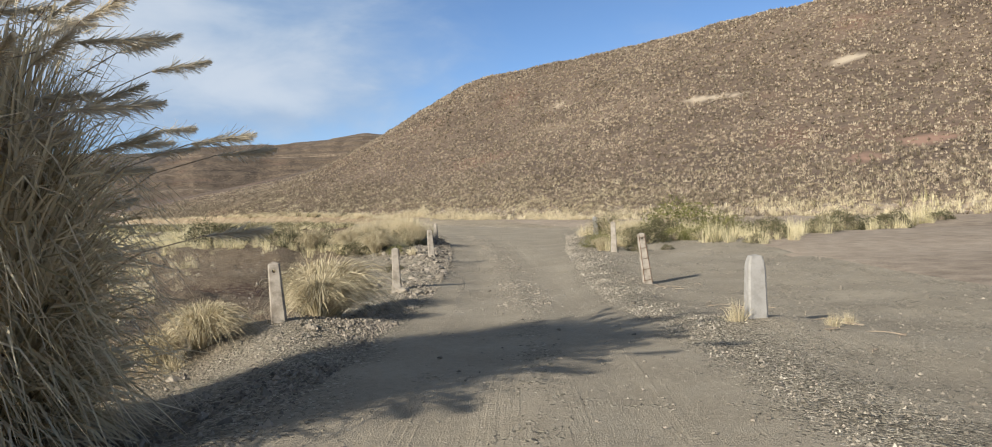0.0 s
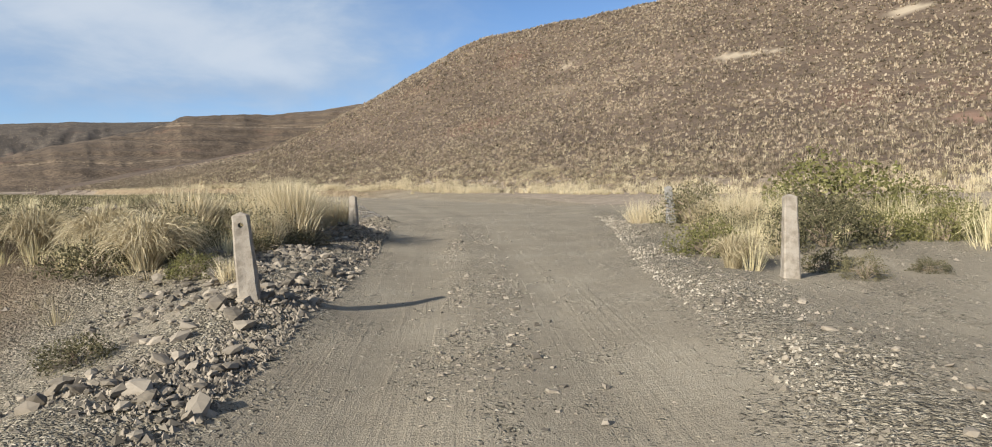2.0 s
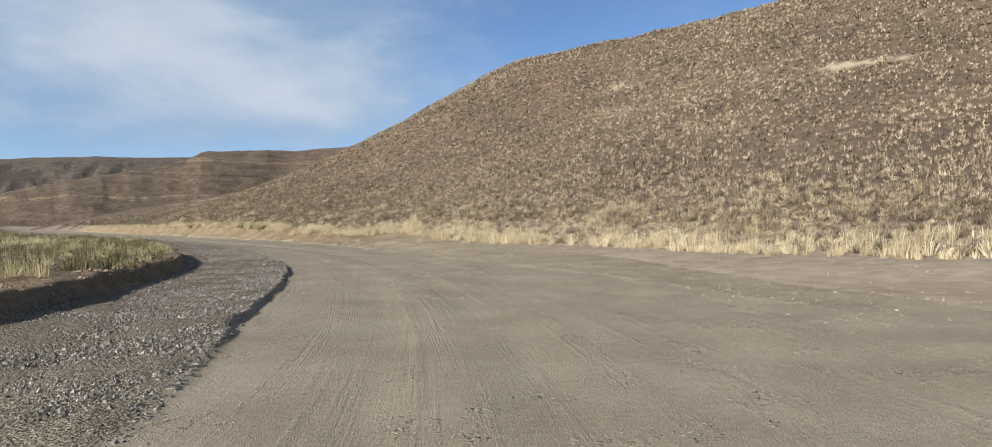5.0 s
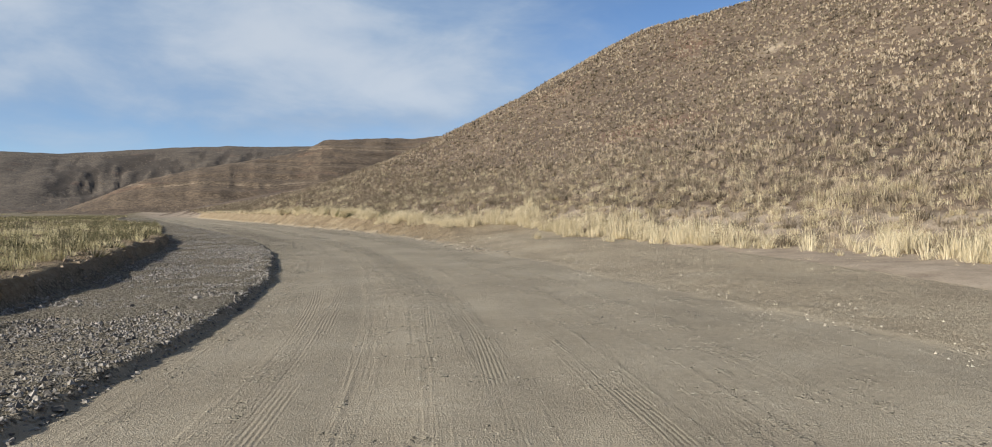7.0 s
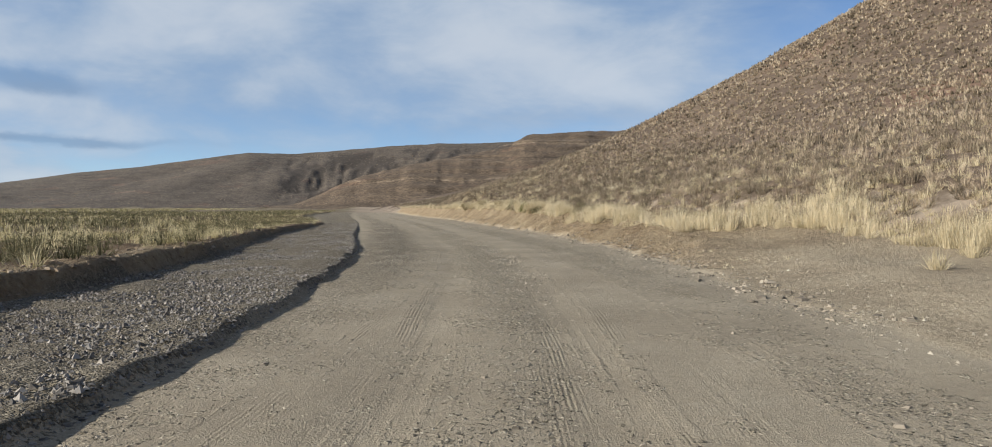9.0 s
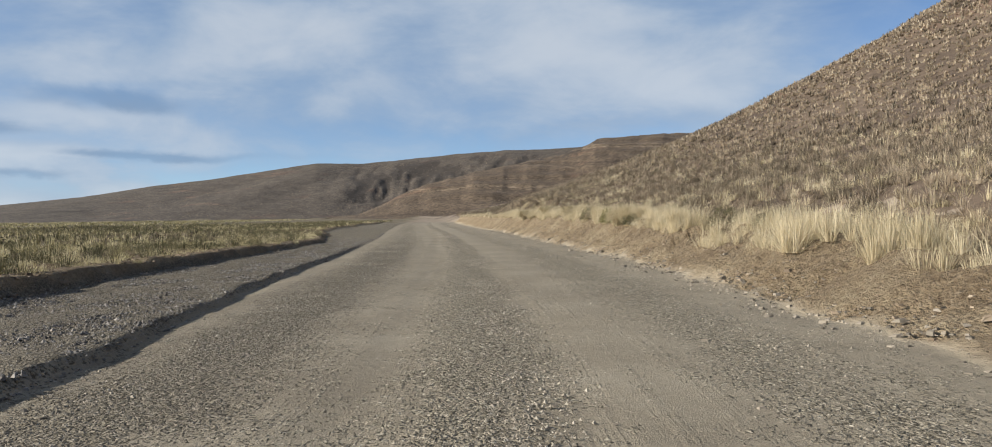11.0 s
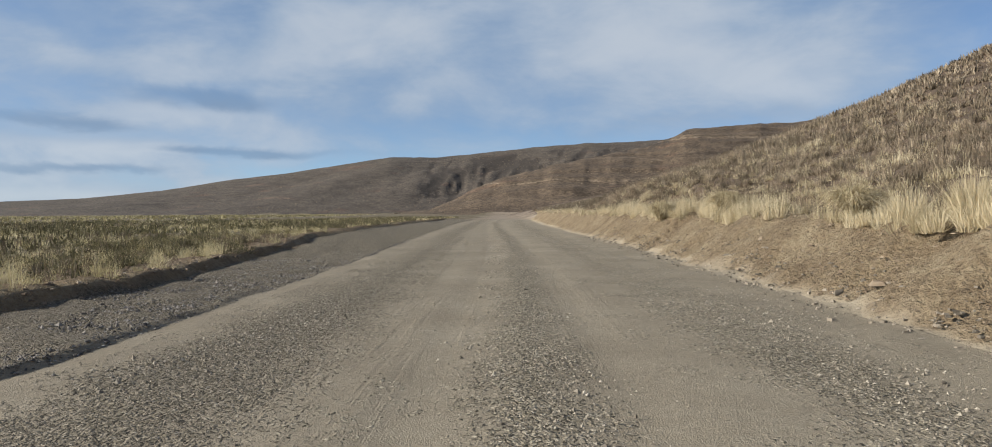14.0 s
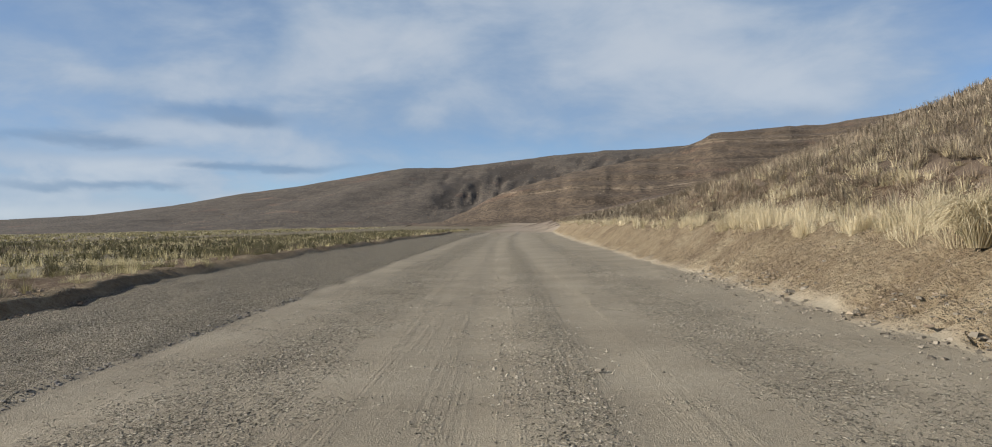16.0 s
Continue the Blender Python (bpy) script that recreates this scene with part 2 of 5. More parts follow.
    for k, at in enumerate((-1.95, -1.25, 0.28, 0.62, 1.35)):
        sway = n.noise(n.add("ShaderNodeCombineXYZ", inputs={0: n.math("MULTIPLY", along, 0.035), 1: k * 3.7, 2: 0.5}).outputs[0], 1.0, 2, 0.5)
        off = n.math("SUBTRACT", n.math("SUBTRACT", across, at), n.math("MULTIPLY", n.math("SUBTRACT", sway, 0.5), 2.2))
        lane = n.math("MULTIPLY", n.step(n.math("ABSOLUTE", off), 0.14, 0.10), n.step(n.noise(n.add("ShaderNodeCombineXYZ", inputs={0: n.math("MULTIPLY", along, 0.25), 1: across, 2: k * 1.3}).outputs[0], 1.0, 3, 0.6), 0.40, 0.56))
        rib = n.math("MULTIPLY", lane, n.math("SINE", n.math("MULTIPLY", off, 135.0)))
        treads = rib if treads is None else n.math("ADD", treads, rib)
    treads = n.math("MULTIPLY", treads, n.math("ADD", 0.12, n.math("MULTIPLY", n.math("MULTIPLY", n.step(along, 46.0, 56.0), n.step(along, 98.0, 84.0)), 0.88)))
    c = n.mix(n.math("MULTIPLY", n.step(treads, 0.0, -0.8), 0.09), c, (0.15, 0.125, 0.09))
    lump = n.math("SUBTRACT", 1.0, n.math("MULTIPLY", cells.outputs["Distance"], 1.6))
    lump2 = n.math("SUBTRACT", 1.0, n.math("MULTIPLY", big.outputs["Distance"], 1.4))
    relief = n.math("ADD", n.math("MULTIPLY", n.math("ADD", lump, n.math("MULTIPLY", lump2, 1.4)), n.math("MULTIPLY", n.math("ADD", loose, n.math("MULTIPLY", earth, 0.9)), 0.85)), n.math("ADD", n.math("ADD", n.math("ADD", n.math("MULTIPLY", rut, 0.3), n.math("MULTIPLY", treads, 0.06)), n.math("MULTIPLY", n.math("MULTIPLY", lines_along, n.step(streak, 0.48, 0.62)), 0.28)), n.math("ADD", n.math("ADD", n.math("MULTIPLY", fine, 0.35), n.math("MULTIPLY", grain, 0.45)), n.math("MULTIPLY", n.math("MULTIPLY", n.math("ADD", clod, n.math("MULTIPLY", lumps, 1.3)), earth), 7.0))))
    finish(n, c, 0.95, relief, 1.0, 0.035)
    return m


def blade_material(name, stops, glow=0.25):
    """Dry grass: each tuft has its tone, each blade its own shade."""
    m, n = material(name)
    own = n.add("ShaderNodeNewGeometry").outputs["Random Per Island"]
    tone = attribute(n, "tone")
    f = n.math("ADD", n.math("MULTIPLY", tone, 0.72), n.math("MULTIPLY", own, 0.28))
    finish(n, n.ramp(f, stops), 0.8, through_light=glow)
    return m


def concrete_material(name, base, stain):
    m, n = material(name)
    p = place(n)
    a, b = n.noise(p, 6.0, 6, 0.65), n.noise(p, 70.0, 3, 0.6)
    c = n.mix(n.step(a, 0.42, 0.66), base, stain)
    c = n.mix(n.math("MULTIPLY", n.step(b, 0.55, 0.75), 0.5), c, tuple(v * 0.6 for v in stain))
    finish(n, c, 0.92, n.math("ADD", a, n.math("MULTIPLY", b, 0.5)), 0.7, 0.012)
    return m


def stone_material(name, stops):
    m, n = material(name)
    info = n.add("ShaderNodeObjectInfo").outputs["Random"]
    own = n.add("ShaderNodeNewGeometry").outputs["Random Per Island"]
    a = n.noise(place(n), 18.0, 5, 0.6)
    f = n.math("FRACT", n.math("ADD", info, own))
    c = n.mix(n.math("MULTIPLY", n.step(a, 0.4, 0.7), 0.45), n.ramp(f, stops), (0.26, 0.225, 0.18))
    finish(n, c, 0.93, a, 0.5, 0.01)
    return m


M_GROUND = soil_material("dry_plain_soil", (0.175, 0.140, 0.106), (0.275, 0.226, 0.174), (0.37, 0.315, 0.248), grassy=((0.105, 0.088, 0.056), (0.180, 0.152, 0.100), (0.27, 0.235, 0.16)))
M_HILL = soil_material("hillside_soil", (0.064, 0.048, 0.036), (0.116, 0.087, 0.065), (0.182, 0.139, 0.103), 1.0)
M_FAR = soil_material("far_hill_soil", (0.066, 0.050, 0.037), (0.135, 0.101, 0.071), (0.215, 0.167, 0.118), 2.0, 0.8)
M_RIDGE = soil_material("far_ridge_soil", (0.055, 0.047, 0.040), (0.115, 0.096, 0.078), (0.180, 0.153, 0.122), 1.0, 0.8)
M_ROAD = road_material()
M_STRAW = blade_material("straw_grass", [(0.0, (0.165, 0.142, 0.085)), (0.25, (0.31, 0.263, 0.162)), (0.6, (0.55, 0.474, 0.315)), (1.0, (0.79, 0.705, 0.510))])
M_PLAIN_GRASS = blade_material("olive_straw_grass", [(0.0, (0.095, 0.090, 0.048)), (0.30, (0.20, 0.180, 0.085)), (0.6, (0.48, 0.425, 0.240)), (1.0, (0.78, 0.70, 0.47))])
M_TUFT = blade_material("hillside_tuft", [(0.0, (0.105, 0.082, 0.058)), (0.35, (0.250, 0.197, 0.142)), (0.7, (0.420, 0.345, 0.252)), (1.0, (0.57, 0.485, 0.365))], 0.2)
M_SHRUB = blade_material("dark_shrub_leaf", [(0.0, (0.035, 0.036, 0.020)), (0.5, (0.100, 0.094, 0.050)), (1.0, (0.24, 0.215, 0.12))], 0.2)
M_GREEN = blade_material("green_shrub_leaf", [(0.0, (0.045, 0.050, 0.020)), (0.5, (0.135, 0.135, 0.050)), (1.0, (0.30, 0.285, 0.115))], 0.25)
M_SCRUB = blade_material("grey_olive_scrub", [(0.0, (0.055, 0.048, 0.032)), (0.5, (0.162, 0.131, 0.093)), (1.0, (0.32, 0.270, 0.195))], 0.15)
M_CONCRETE = concrete_material("weathered_concrete", (0.35, 0.315, 0.265), (0.22, 0.19, 0.152))
M_WHITE = concrete_material("whitewashed_concrete", (0.32, 0.31, 0.29), (0.26, 0.25, 0.23))
M_STONE = stone_material("river_stone", [(0.0, (0.095, 0.084, 0.068)), (0.5, (0.210, 0.185, 0.148)), (1.0, (0.37, 0.325, 0.262))])
M_SLAG = stone_material("dark_gravel", [(0.0, (0.062, 0.059, 0.056)), (0.5, (0.155, 0.147, 0.136)), (1.0, (0.38, 0.357, 0.325))])
M_CHIP = stone_material("road_chipping", [(0.0, (0.13, 0.115, 0.09)), (0.5, (0.30, 0.268, 0.215)), (1.0, (0.52, 0.475, 0.39))])
M_RUST = concrete_material("rusty_steel", (0.15, 0.085, 0.05), (0.09, 0.05, 0.03))
M_PAMPAS = blade_material("pampas_blade", [(0.0, (0.20, 0.175, 0.095)), (0.35, (0.44, 0.38, 0.24)), (0.7, (0.66, 0.58, 0.41)), (1.0, (0.86, 0.79, 0.62))], 0.5)
M_PLUME = blade_material("pampas_plume", [(0.0, (0.50, 0.44, 0.33)), (1.0, (0.72, 0.66, 0.54))], 0.4)
M_CLOD = stone_material("earth_clod", [(0.0, (0.15, 0.112, 0.078)), (0.5, (0.27, 0.21, 0.148)), (1.0, (0.42, 0.34, 0.25))])
M_WOOD = concrete_material("grey_dead_wood", (0.33, 0.27, 0.20), (0.22, 0.175, 0.13))

# ---- the lie of the land ----
rng = np.random.default_rng(7)


def value_noise(x, y, size, seed=0):
    """Smooth noise in -1..1 with lumps of the given size."""
    x, y = np.asarray(x, float) / size + 131.7 * seed, np.asarray(y, float) / size - 57.3 * seed
    i, j = np.floor(x).astype(np.int64), np.floor(y).astype(np.int64)
    fx, fy = x - i, y - j
    fx, fy = fx * fx * (3 - 2 * fx), fy * fy * (3 - 2 * fy)

    def cell(a, b):
        h = (a * 374761393 + b * 668265263 + seed * 974634777) & 0xFFFFFFFF
        h = ((h ^ (h >> 13)) * 1274126177) & 0xFFFFFFFF
        return ((h ^ (h >> 16)) & 0xFFFF) / 32767.5 - 1

    return (cell(i, j) * (1 - fx) + cell(i + 1, j) * fx) * (1 - fy) + (cell(i, j + 1) * (1 - fx) + cell(i + 1, j + 1) * fx) * fy


def fractal(x, y, size, octaves=3, seed=0):
    return sum(value_noise(x, y, size / 2**k, seed + k) / 2**k for k in range(octaves))


def smooth(lo, hi, v):
    f = np.clip((v - lo) / (hi - lo), 0, 1)
    return f * f * (3 - 2 * f)


def eased(at, xs, ys, width):
    """Linear interpolation, rounded over the given width."""
    return sum(np.interp(at + width * o, xs, ys) for o in (-1, -0.66, -0.33, 0, 0.33, 0.66, 1)) / 7


CENTRE = np.array([(0, -60), (0, 0), (0.3, 13), (0.1, 21), (-0.4, 29.3), (-1.2, 39), (-2.3, 49.3), (-3.8, 57.1), (-6.1, 65.3), (-9.45, 73.6), (-14.5, 83.6), (-20.7, 94.3), (-26.3, 101.9), (-35.2, 113.7), (-48.2, 130), (-70, 156), (-98, 190), (-140, 244), (-262, 400)], float)
_len = np.concatenate([[0], np.cumsum(np.hypot(*np.diff(CENTRE, axis=0).T))])
ROAD_S = np.arange(0, _len[-1], 0.5)
ROAD_X, ROAD_Y = eased(ROAD_S, _len, CENTRE[:, 0], 5), eased(ROAD_S, _len, CENTRE[:, 1], 5)
ROAD_S = ROAD_S - 60
TX, TY = np.gradient(ROAD_X), np.gradient(ROAD_Y)
_n = np.hypot(TX, TY)
TX, TY = TX / _n, TY / _n


def road_place(x, y):
    """Distance along the road and to the right of its middle, for arrays of points."""
    x, y = np.asarray(x, float).ravel(), np.asarray(y, float).ravel()
    s, q = np.full(x.shape, 0.0), np.full(x.shape, 0.0)
    for k in range(0, len(x), 20000):
        a, b = x[k:k + 20000, None] - ROAD_X[None, ::2], y[k:k + 20000, None] - ROAD_Y[None, ::2]
        i = (a * a + b * b).argmin(1) * 2
        dx, dy = x[k:k + 20000] - ROAD_X[i], y[k:k + 20000] - ROAD_Y[i]
        s[k:k + 20000] = ROAD_S[i] + dx * TX[i] + dy * TY[i]
        q[k:k + 20000] = dx * TY[i] - dy * TX[i]
    return s, q


def road_point(s, q):
    x, y = np.interp(s, ROAD_S, ROAD_X), np.interp(s, ROAD_S, ROAD_Y)
    tx, ty = np.interp(s, ROAD_S, TX), np.interp(s, ROAD_S, TY)
    return x + q * ty, y - q * tx


def left_edge(s):
    return eased(s, [0, 17, 30, 38, 45, 55, 71, 80, 90, 105, 115, 300], [-2.2, -1.8, -1.5, -1.7, -2.2, -3.1, -2.85, -3.05, -3.55, -4.4, -4.8, -4.8], 2)


def bank_edge(s):
    return eased(s, [40, 50, 62, 70, 86, 100, 114, 126, 139, 146, 157, 166, 200, 290], [-9, -7.4, -6.5, -6.45, -7.4, -8.2, -8.9, -8.3, -7.6, -8.6, -9.4, -11, -12, -10], 3)


def right_edge(s):
    return eased(s, [0, 17, 29, 42, 55, 65, 72, 85, 100, 115, 300], [2.4, 1.9, 3.0, 5.4, 7.0, 6.0, 5.1, 4.6, 5.0, 5.5, 5.8], 2)


def hill_place(x, y):
    """Distance along the foot of the hill and up the slope from it."""
    a, b = x + 17.5, y - 101
    return -0.64 * a + 0.768 * b, 0.768 * a + 0.64 * b


def hill_faces(u, n):
    """The steep face of the hill and the gentle top above its brow."""
    start = eased(u, [-160, -100, -60, -30, 0, 30, 60, 80, 100, 130, 160, 240], [114.8, 91.2, 67.3, 42.8, 30.2, 38.5, 20.7, 13.1, 30.2, 58.6, 87.0, 131.8], 14)
    m = np.maximum(n, 0)
    lower = 0.193 * m + 0.365 * 14.2 * np.logaddexp(0, (m - start) / 14.2)
    return lower, 43.8 + 0.152 * (m - 100) - 0.02 * (u - 20)


def hill_height(x, y):
    u, n = hill_place(x, y)
    lower, top = hill_faces(u, n)
    both = -0.6 * np.logaddexp(-lower / 0.6, -top / 0.6)
    rough = (fractal(u, n * 0.45, 26, 3, 11) * 1.0 + fractal(x, y, 5, 2, 21) * 0.22) * smooth(8, 60, n)
    return np.where(n > -6, (0.4 * smooth(-6, 0, n)) + np.minimum(both, 95) * np.clip(n / 6, 0, 1) + rough, 0)


def far_height(x, y, apart=False):
    """The bare hills that close the valley: a banded spur before a darker ridge."""
    dx, dy = x + 48, y - 130
    r, az = np.hypot(dx, dy), np.degrees(np.arctan2(-dx, dy))
    el = np.interp(az, [-180, -120, 0, 8, 12, 15, 18, 21, 24, 27, 32, 38.5, 45, 50, 180], [0.6, 0.6, 7.3, 7.7, 7.1, 6.83, 6.6, 6.72, 6.5, 5.3, 4.8, 3.1, 0.5, 0, 0])
    crest = np.interp(az, [-180, 10, 18, 27, 32, 38, 45], [560, 560, 540, 470, 430, 390, 330])
    foot = np.interp(az, [-180, 0, 33, 45], [330, 300, 262, 290])
    gully = fractal(az * 6, r * 0.12, 26, 4, 31) * 4
    f = np.clip((r - foot) / (crest - foot), 0, 1.6)
    a = np.tan(np.radians(el)) * crest * (smooth(-0.05, 1.0, f) * 0.55 + np.clip(f, 0, 1) * 0.45) + gully * smooth(0.05, 0.5, f) * smooth(0, 3, el) * 0.5
    a = np.where((az > -60) & (az < 50), a, 0)
    el2 = np.interp(az, [-180, -150, 0, 24, 28, 32, 36, 40, 44, 48, 52, 56, 60, 65, 70, 75, 90, 120, 180], [1.2, 1.5, 5.0, 5.9, 5.7, 5.65, 5.41, 5.0, 4.6, 4.6, 3.95, 3.26, 2.74, 1.85, 1.25, 1.0, 0.76, 1.0, 1.2])
    f2 = np.clip((r - 400) / 270, 0, 1.5)
    b = np.tan(np.radians(el2)) * 670 * (smooth(-0.05, 1.0, f2) * 0.25 + np.clip(f2, 0, 1) * 0.75)
    ravine = np.abs(fractal(az * 7 + r * 0.06, r * 0.07, 11, 4, 41))
    b = b + (ravine - 0.4) * 7 * smooth(0.05, 0.3, f2) * smooth(0.85, 0.55, f2) * smooth(0, 3, el2) * (0.04 + 0.5 * smooth(48, 42, az) * smooth(20, 28, az)) + (np.abs(fractal(az * 2.4 + r * 0.11, r * 0.03, 24, 2, 44)) - 0.45) * 5 * smooth(0.0, 0.35, f2) * smooth(0.95, 0.6, f2) * smooth(0, 2.5, el2)
    return (a, b) if apart else np.maximum(a, b)


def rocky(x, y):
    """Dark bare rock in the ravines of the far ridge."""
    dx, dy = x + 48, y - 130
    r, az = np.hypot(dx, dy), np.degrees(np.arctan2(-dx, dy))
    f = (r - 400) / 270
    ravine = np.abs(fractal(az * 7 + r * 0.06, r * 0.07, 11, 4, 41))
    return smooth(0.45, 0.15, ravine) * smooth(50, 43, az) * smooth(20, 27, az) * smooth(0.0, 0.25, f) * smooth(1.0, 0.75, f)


def dip(s):
    """The road sinks towards the ford and climbs out of it."""
    return eased(s, [-30, 0, 4.5, 9, 13, 17, 21, 25, 400], [0.22, 0.18, 0.08, 0.0, -0.17, -0.20, -0.06, 0.0, 0.0], 2)


def plain_height(x, y, s, q):
    """Valley floor, the low ground beside the causeway and the banks of the graded road."""
    late = smooth(44, 56, s)
    rolling = fractal(x, y, 14, 3, 61) * 0.10 * smooth(3, 9, np.abs(q)) + fractal(x, y, 1.6, 2, 71) * 0.035 * smooth(2, 5, np.abs(q))
    # causeway: shoulders fall to a stony bed on one hand, a sandy pan on the other
    d = left_edge(s) - q
    heap = (0.44 + 0.16 * value_noise(x, y, 0.9, 91)) * smooth(-0.1, 1.9, d) * smooth(3.4, 2.0, d) * smooth(23, 29, s) * (0.35 * smooth(47, 42, s) + 0.65 * smooth(36, 33, s))
    mounds = 0.20 * np.exp(-((x + 2.4) ** 2 + (y - 24.9) ** 2) / 0.7) + 0.36 * np.exp(-((x + 3.0) ** 2 + (y - 33.45) ** 2) / 0.55) + 0.28 * np.exp(-((x - 4.9) ** 2 + (y - 36.3) ** 2) / 2.0) + 0.10 * np.exp(-((x - 4.3) ** 2 + (y - 27.0) ** 2) / 1.2) + 0.30 * np.exp(-((x + 3.5) ** 2 + (y - 40.4) ** 2) / 0.5) + 0.46 * np.exp(-((x + 3.7) ** 2 + (y - 11.2) ** 2) / 1.8) + 0.22 * np.exp(-((x - 3.9) ** 2 + (y - 10.4) ** 2) / 1.8)
    trench = np.exp(-((y - 21.8 - 0.12 * (x + 7)) / 1.3) ** 2) * smooth(3.0, 4.6, d)
    low = heap - 0.22 * trench - 0.30 * smooth(0.3, 2.6, d) - 0.15 * smooth(2.5, 4.5, d) * smooth(46, 38, s) + 0.30 * smooth(5.5, 7.0, d + value_noise(x, y, 4, 5) * 1.2) + 0.62 * smooth(24, 29, y) * smooth(40, 36, y) * smooth(1.5, 3.5, d)
    e = q - right_edge(s)
    pan = -0.10 * smooth(0.3, 2.5, e) + 0.25 * smooth(24, 30, y) * smooth(1.5, 4, e) * smooth(40, 36, y)
    # the worn roadway lies lower than its stony edges
    sag = eased(s, [-30, 14, 18, 21, 25, 29, 33, 37, 400], [0, 0, -0.08, -0.25, -0.21, -0.10, -0.04, 0, 0], 2) * smooth(1.2, -1.0, np.maximum(d, e))
    causeway = np.where(q < 0, low, pan) + mounds + sag + dip(s) * smooth(26, 8, np.abs(q))
    # graded road: gravel strip, then the bank of the plain
    jag = value_noise(s, q * 0.0, 0.35, 81) * 0.06 + value_noise(s, q * 0.0, 1.1, 86) * 0.06 + value_noise(s, q * 0.0, 3.0, 82) * 0.05
    d2 = left_edge(s) + jag * np.interp(s, [105, 122], [1.0, 0.4]) - q
    rim = np.interp(s, [50, 90, 112, 124, 133, 142, 300], [0.10, 0.14, 0.13, 0.12, 0.065, 0.03, 0.025])
    strip = rim * smooth(0.0, 0.14, d2) - rim * 0.5 * smooth(0.3, 2.2, d2)
    jag2 = value_noise(s, q * 0.0, 0.5, 83) * 0.07 + value_noise(s, q * 0.0, 4, 84) * 0.22
    d3 = bank_edge(s) + jag2 - q
    strip = strip + np.interp(s, [60, 108, 132], [0.40, 0.34, 0.22]) * smooth(0.0, 0.28, d3) + 0.05 * smooth(0.2, 0.5, d3) * smooth(1.6, 0.7, d3)
    e2 = q - right_edge(s) + value_noise(s, q * 0.0, 2.5, 85) * 0.25
    cut = np.interp(s, [88, 98, 108, 118, 130, 300], [0, 0.4, 0.90, 1.10, 1.38, 1.38]) * smooth(-0.2, 2.4, e2) + 0.12 * smooth(0.3, 3.0, e2) * smooth(60, 70, s)
    graded = np.where(q < 0, strip, cut)
    return causeway * (1 - late) + graded * late + rolling


def land(x, y):
    """Height of the land at arrays of points, with the place along the road."""
    shape = np.shape(x)
    x, y = np.asarray(x, float).ravel(), np.asarray(y, float).ravel()
    s, q = road_place(x, y)
    z = plain_height(x, y, s, q)
    hill = np.maximum(hill_height(x, y), 0)
    near = smooth(0.0, 3.0, q - right_edge(s))
    hill = hill * near * np.where(s > 40, 1, smooth(6, 20, q))
    far = far_height(x, y)
    z = np.maximum(z, np.where(hill > 0.02, hill, -9))
    z = np.maximum(z, np.where(far > 0.3, far, -9))
    return z.reshape(shape), s.reshape(shape), q.reshape(shape)


def land_z(x, y):
    return land(x, y)[0]


def mesh_from(name, verts, faces, mat, smooth_shade=True, attributes=()):
    """A mesh from arrays: verts (n, 3) and faces (m, 3 or 4)."""
    me = bpy.data.meshes.new(name)
    k = faces.shape[1]
    me.vertices.add(len(verts))
    me.vertices.foreach_set("co", np.ascontiguousarray(verts, dtype=np.float32).ravel())
    me.loops.add(faces.size)
    me.loops.foreach_set("vertex_index", np.ascontiguousarray(faces, dtype=np.int32).ravel())
    me.polygons.add(len(faces))
    me.polygons.foreach_set("loop_start", np.arange(0, faces.size, k, dtype=np.int32))
    me.polygons.foreach_set("use_smooth", np.full(len(faces), smooth_shade))
    for key, values in attributes:
        me.attributes.new(key, "FLOAT", "POINT").data.foreach_set("value", np.asarray(values, np.float32))
    me.materials.append(mat)
    me.update(calc_edges=True)
    return me


def grid_faces(rows, cols):
    i = np.arange(rows - 1)[:, None] * cols + np.arange(cols - 1)[None, :]
    return np.stack([i, i + 1, i + cols + 1, i + cols], -1).reshape(-1, 4)


def lines(lo, hi, fine, reach, grow=1.07, cap=9.0, cap_until=760.0):
    mid = list(np.arange(lo, hi + 1e-6, fine))
    for side in (-1, 1):
        step, at = fine, (lo if side < 0 else mid[int(round((hi - lo) // fine))])
        while abs(at) < reach:
            step = min(step * grow, cap) if abs(at) < cap_until else step * 1.3
            at += side * step
            mid.append(at)
    return np.array(sorted(mid))


gx, gy = np.meshgrid(lines(-112, 62, 1.4, 4600, cap=12.0), lines(-14, 200, 1.4, 4600, cap=12.0))
gz, gs, gq = land(gx, gy)
RIBBON_L, RIBBON_R, S_END = -15.5, 10.5, 262.0
inside = smooth(RIBBON_L + 0.6, RIBBON_L + 2.2, gq) * smooth(RIBBON_R - 0.6, RIBBON_R - 2.2, gq) * smooth(-13, -10, gs) * smooth(S_END - 1, S_END - 4, gs)
gv = np.stack([gx, gy, gz - 0.7 * inside], -1).reshape(-1, 3)
gf = grid_faces(*gx.shape)
mid = gv[gf].mean(1)
hu, hn = hill_place(mid[:, 0], mid[:, 1])
far_r = np.hypot(mid[:, 0] + 48, mid[:, 1] - 130)
is_far = (far_r > 262) & (mid[:, 2] > 0.8) & ~((hn > 0) & (hu < 150))
is_hill = ~is_far & (hn > 4.5)


def bare_red(x, y):
    """Patches of red earth low on the slope."""
    f = value_noise(x, y, 3, 33) * 0.5
    return np.maximum(smooth(1.2, 0.4, np.hypot((x - 38.0) / 2.4, (y - 74.6) / 2.6) + f), smooth(1.2, 0.4, np.hypot((x - 47) / 2.6, (y - 78) / 3) + f))


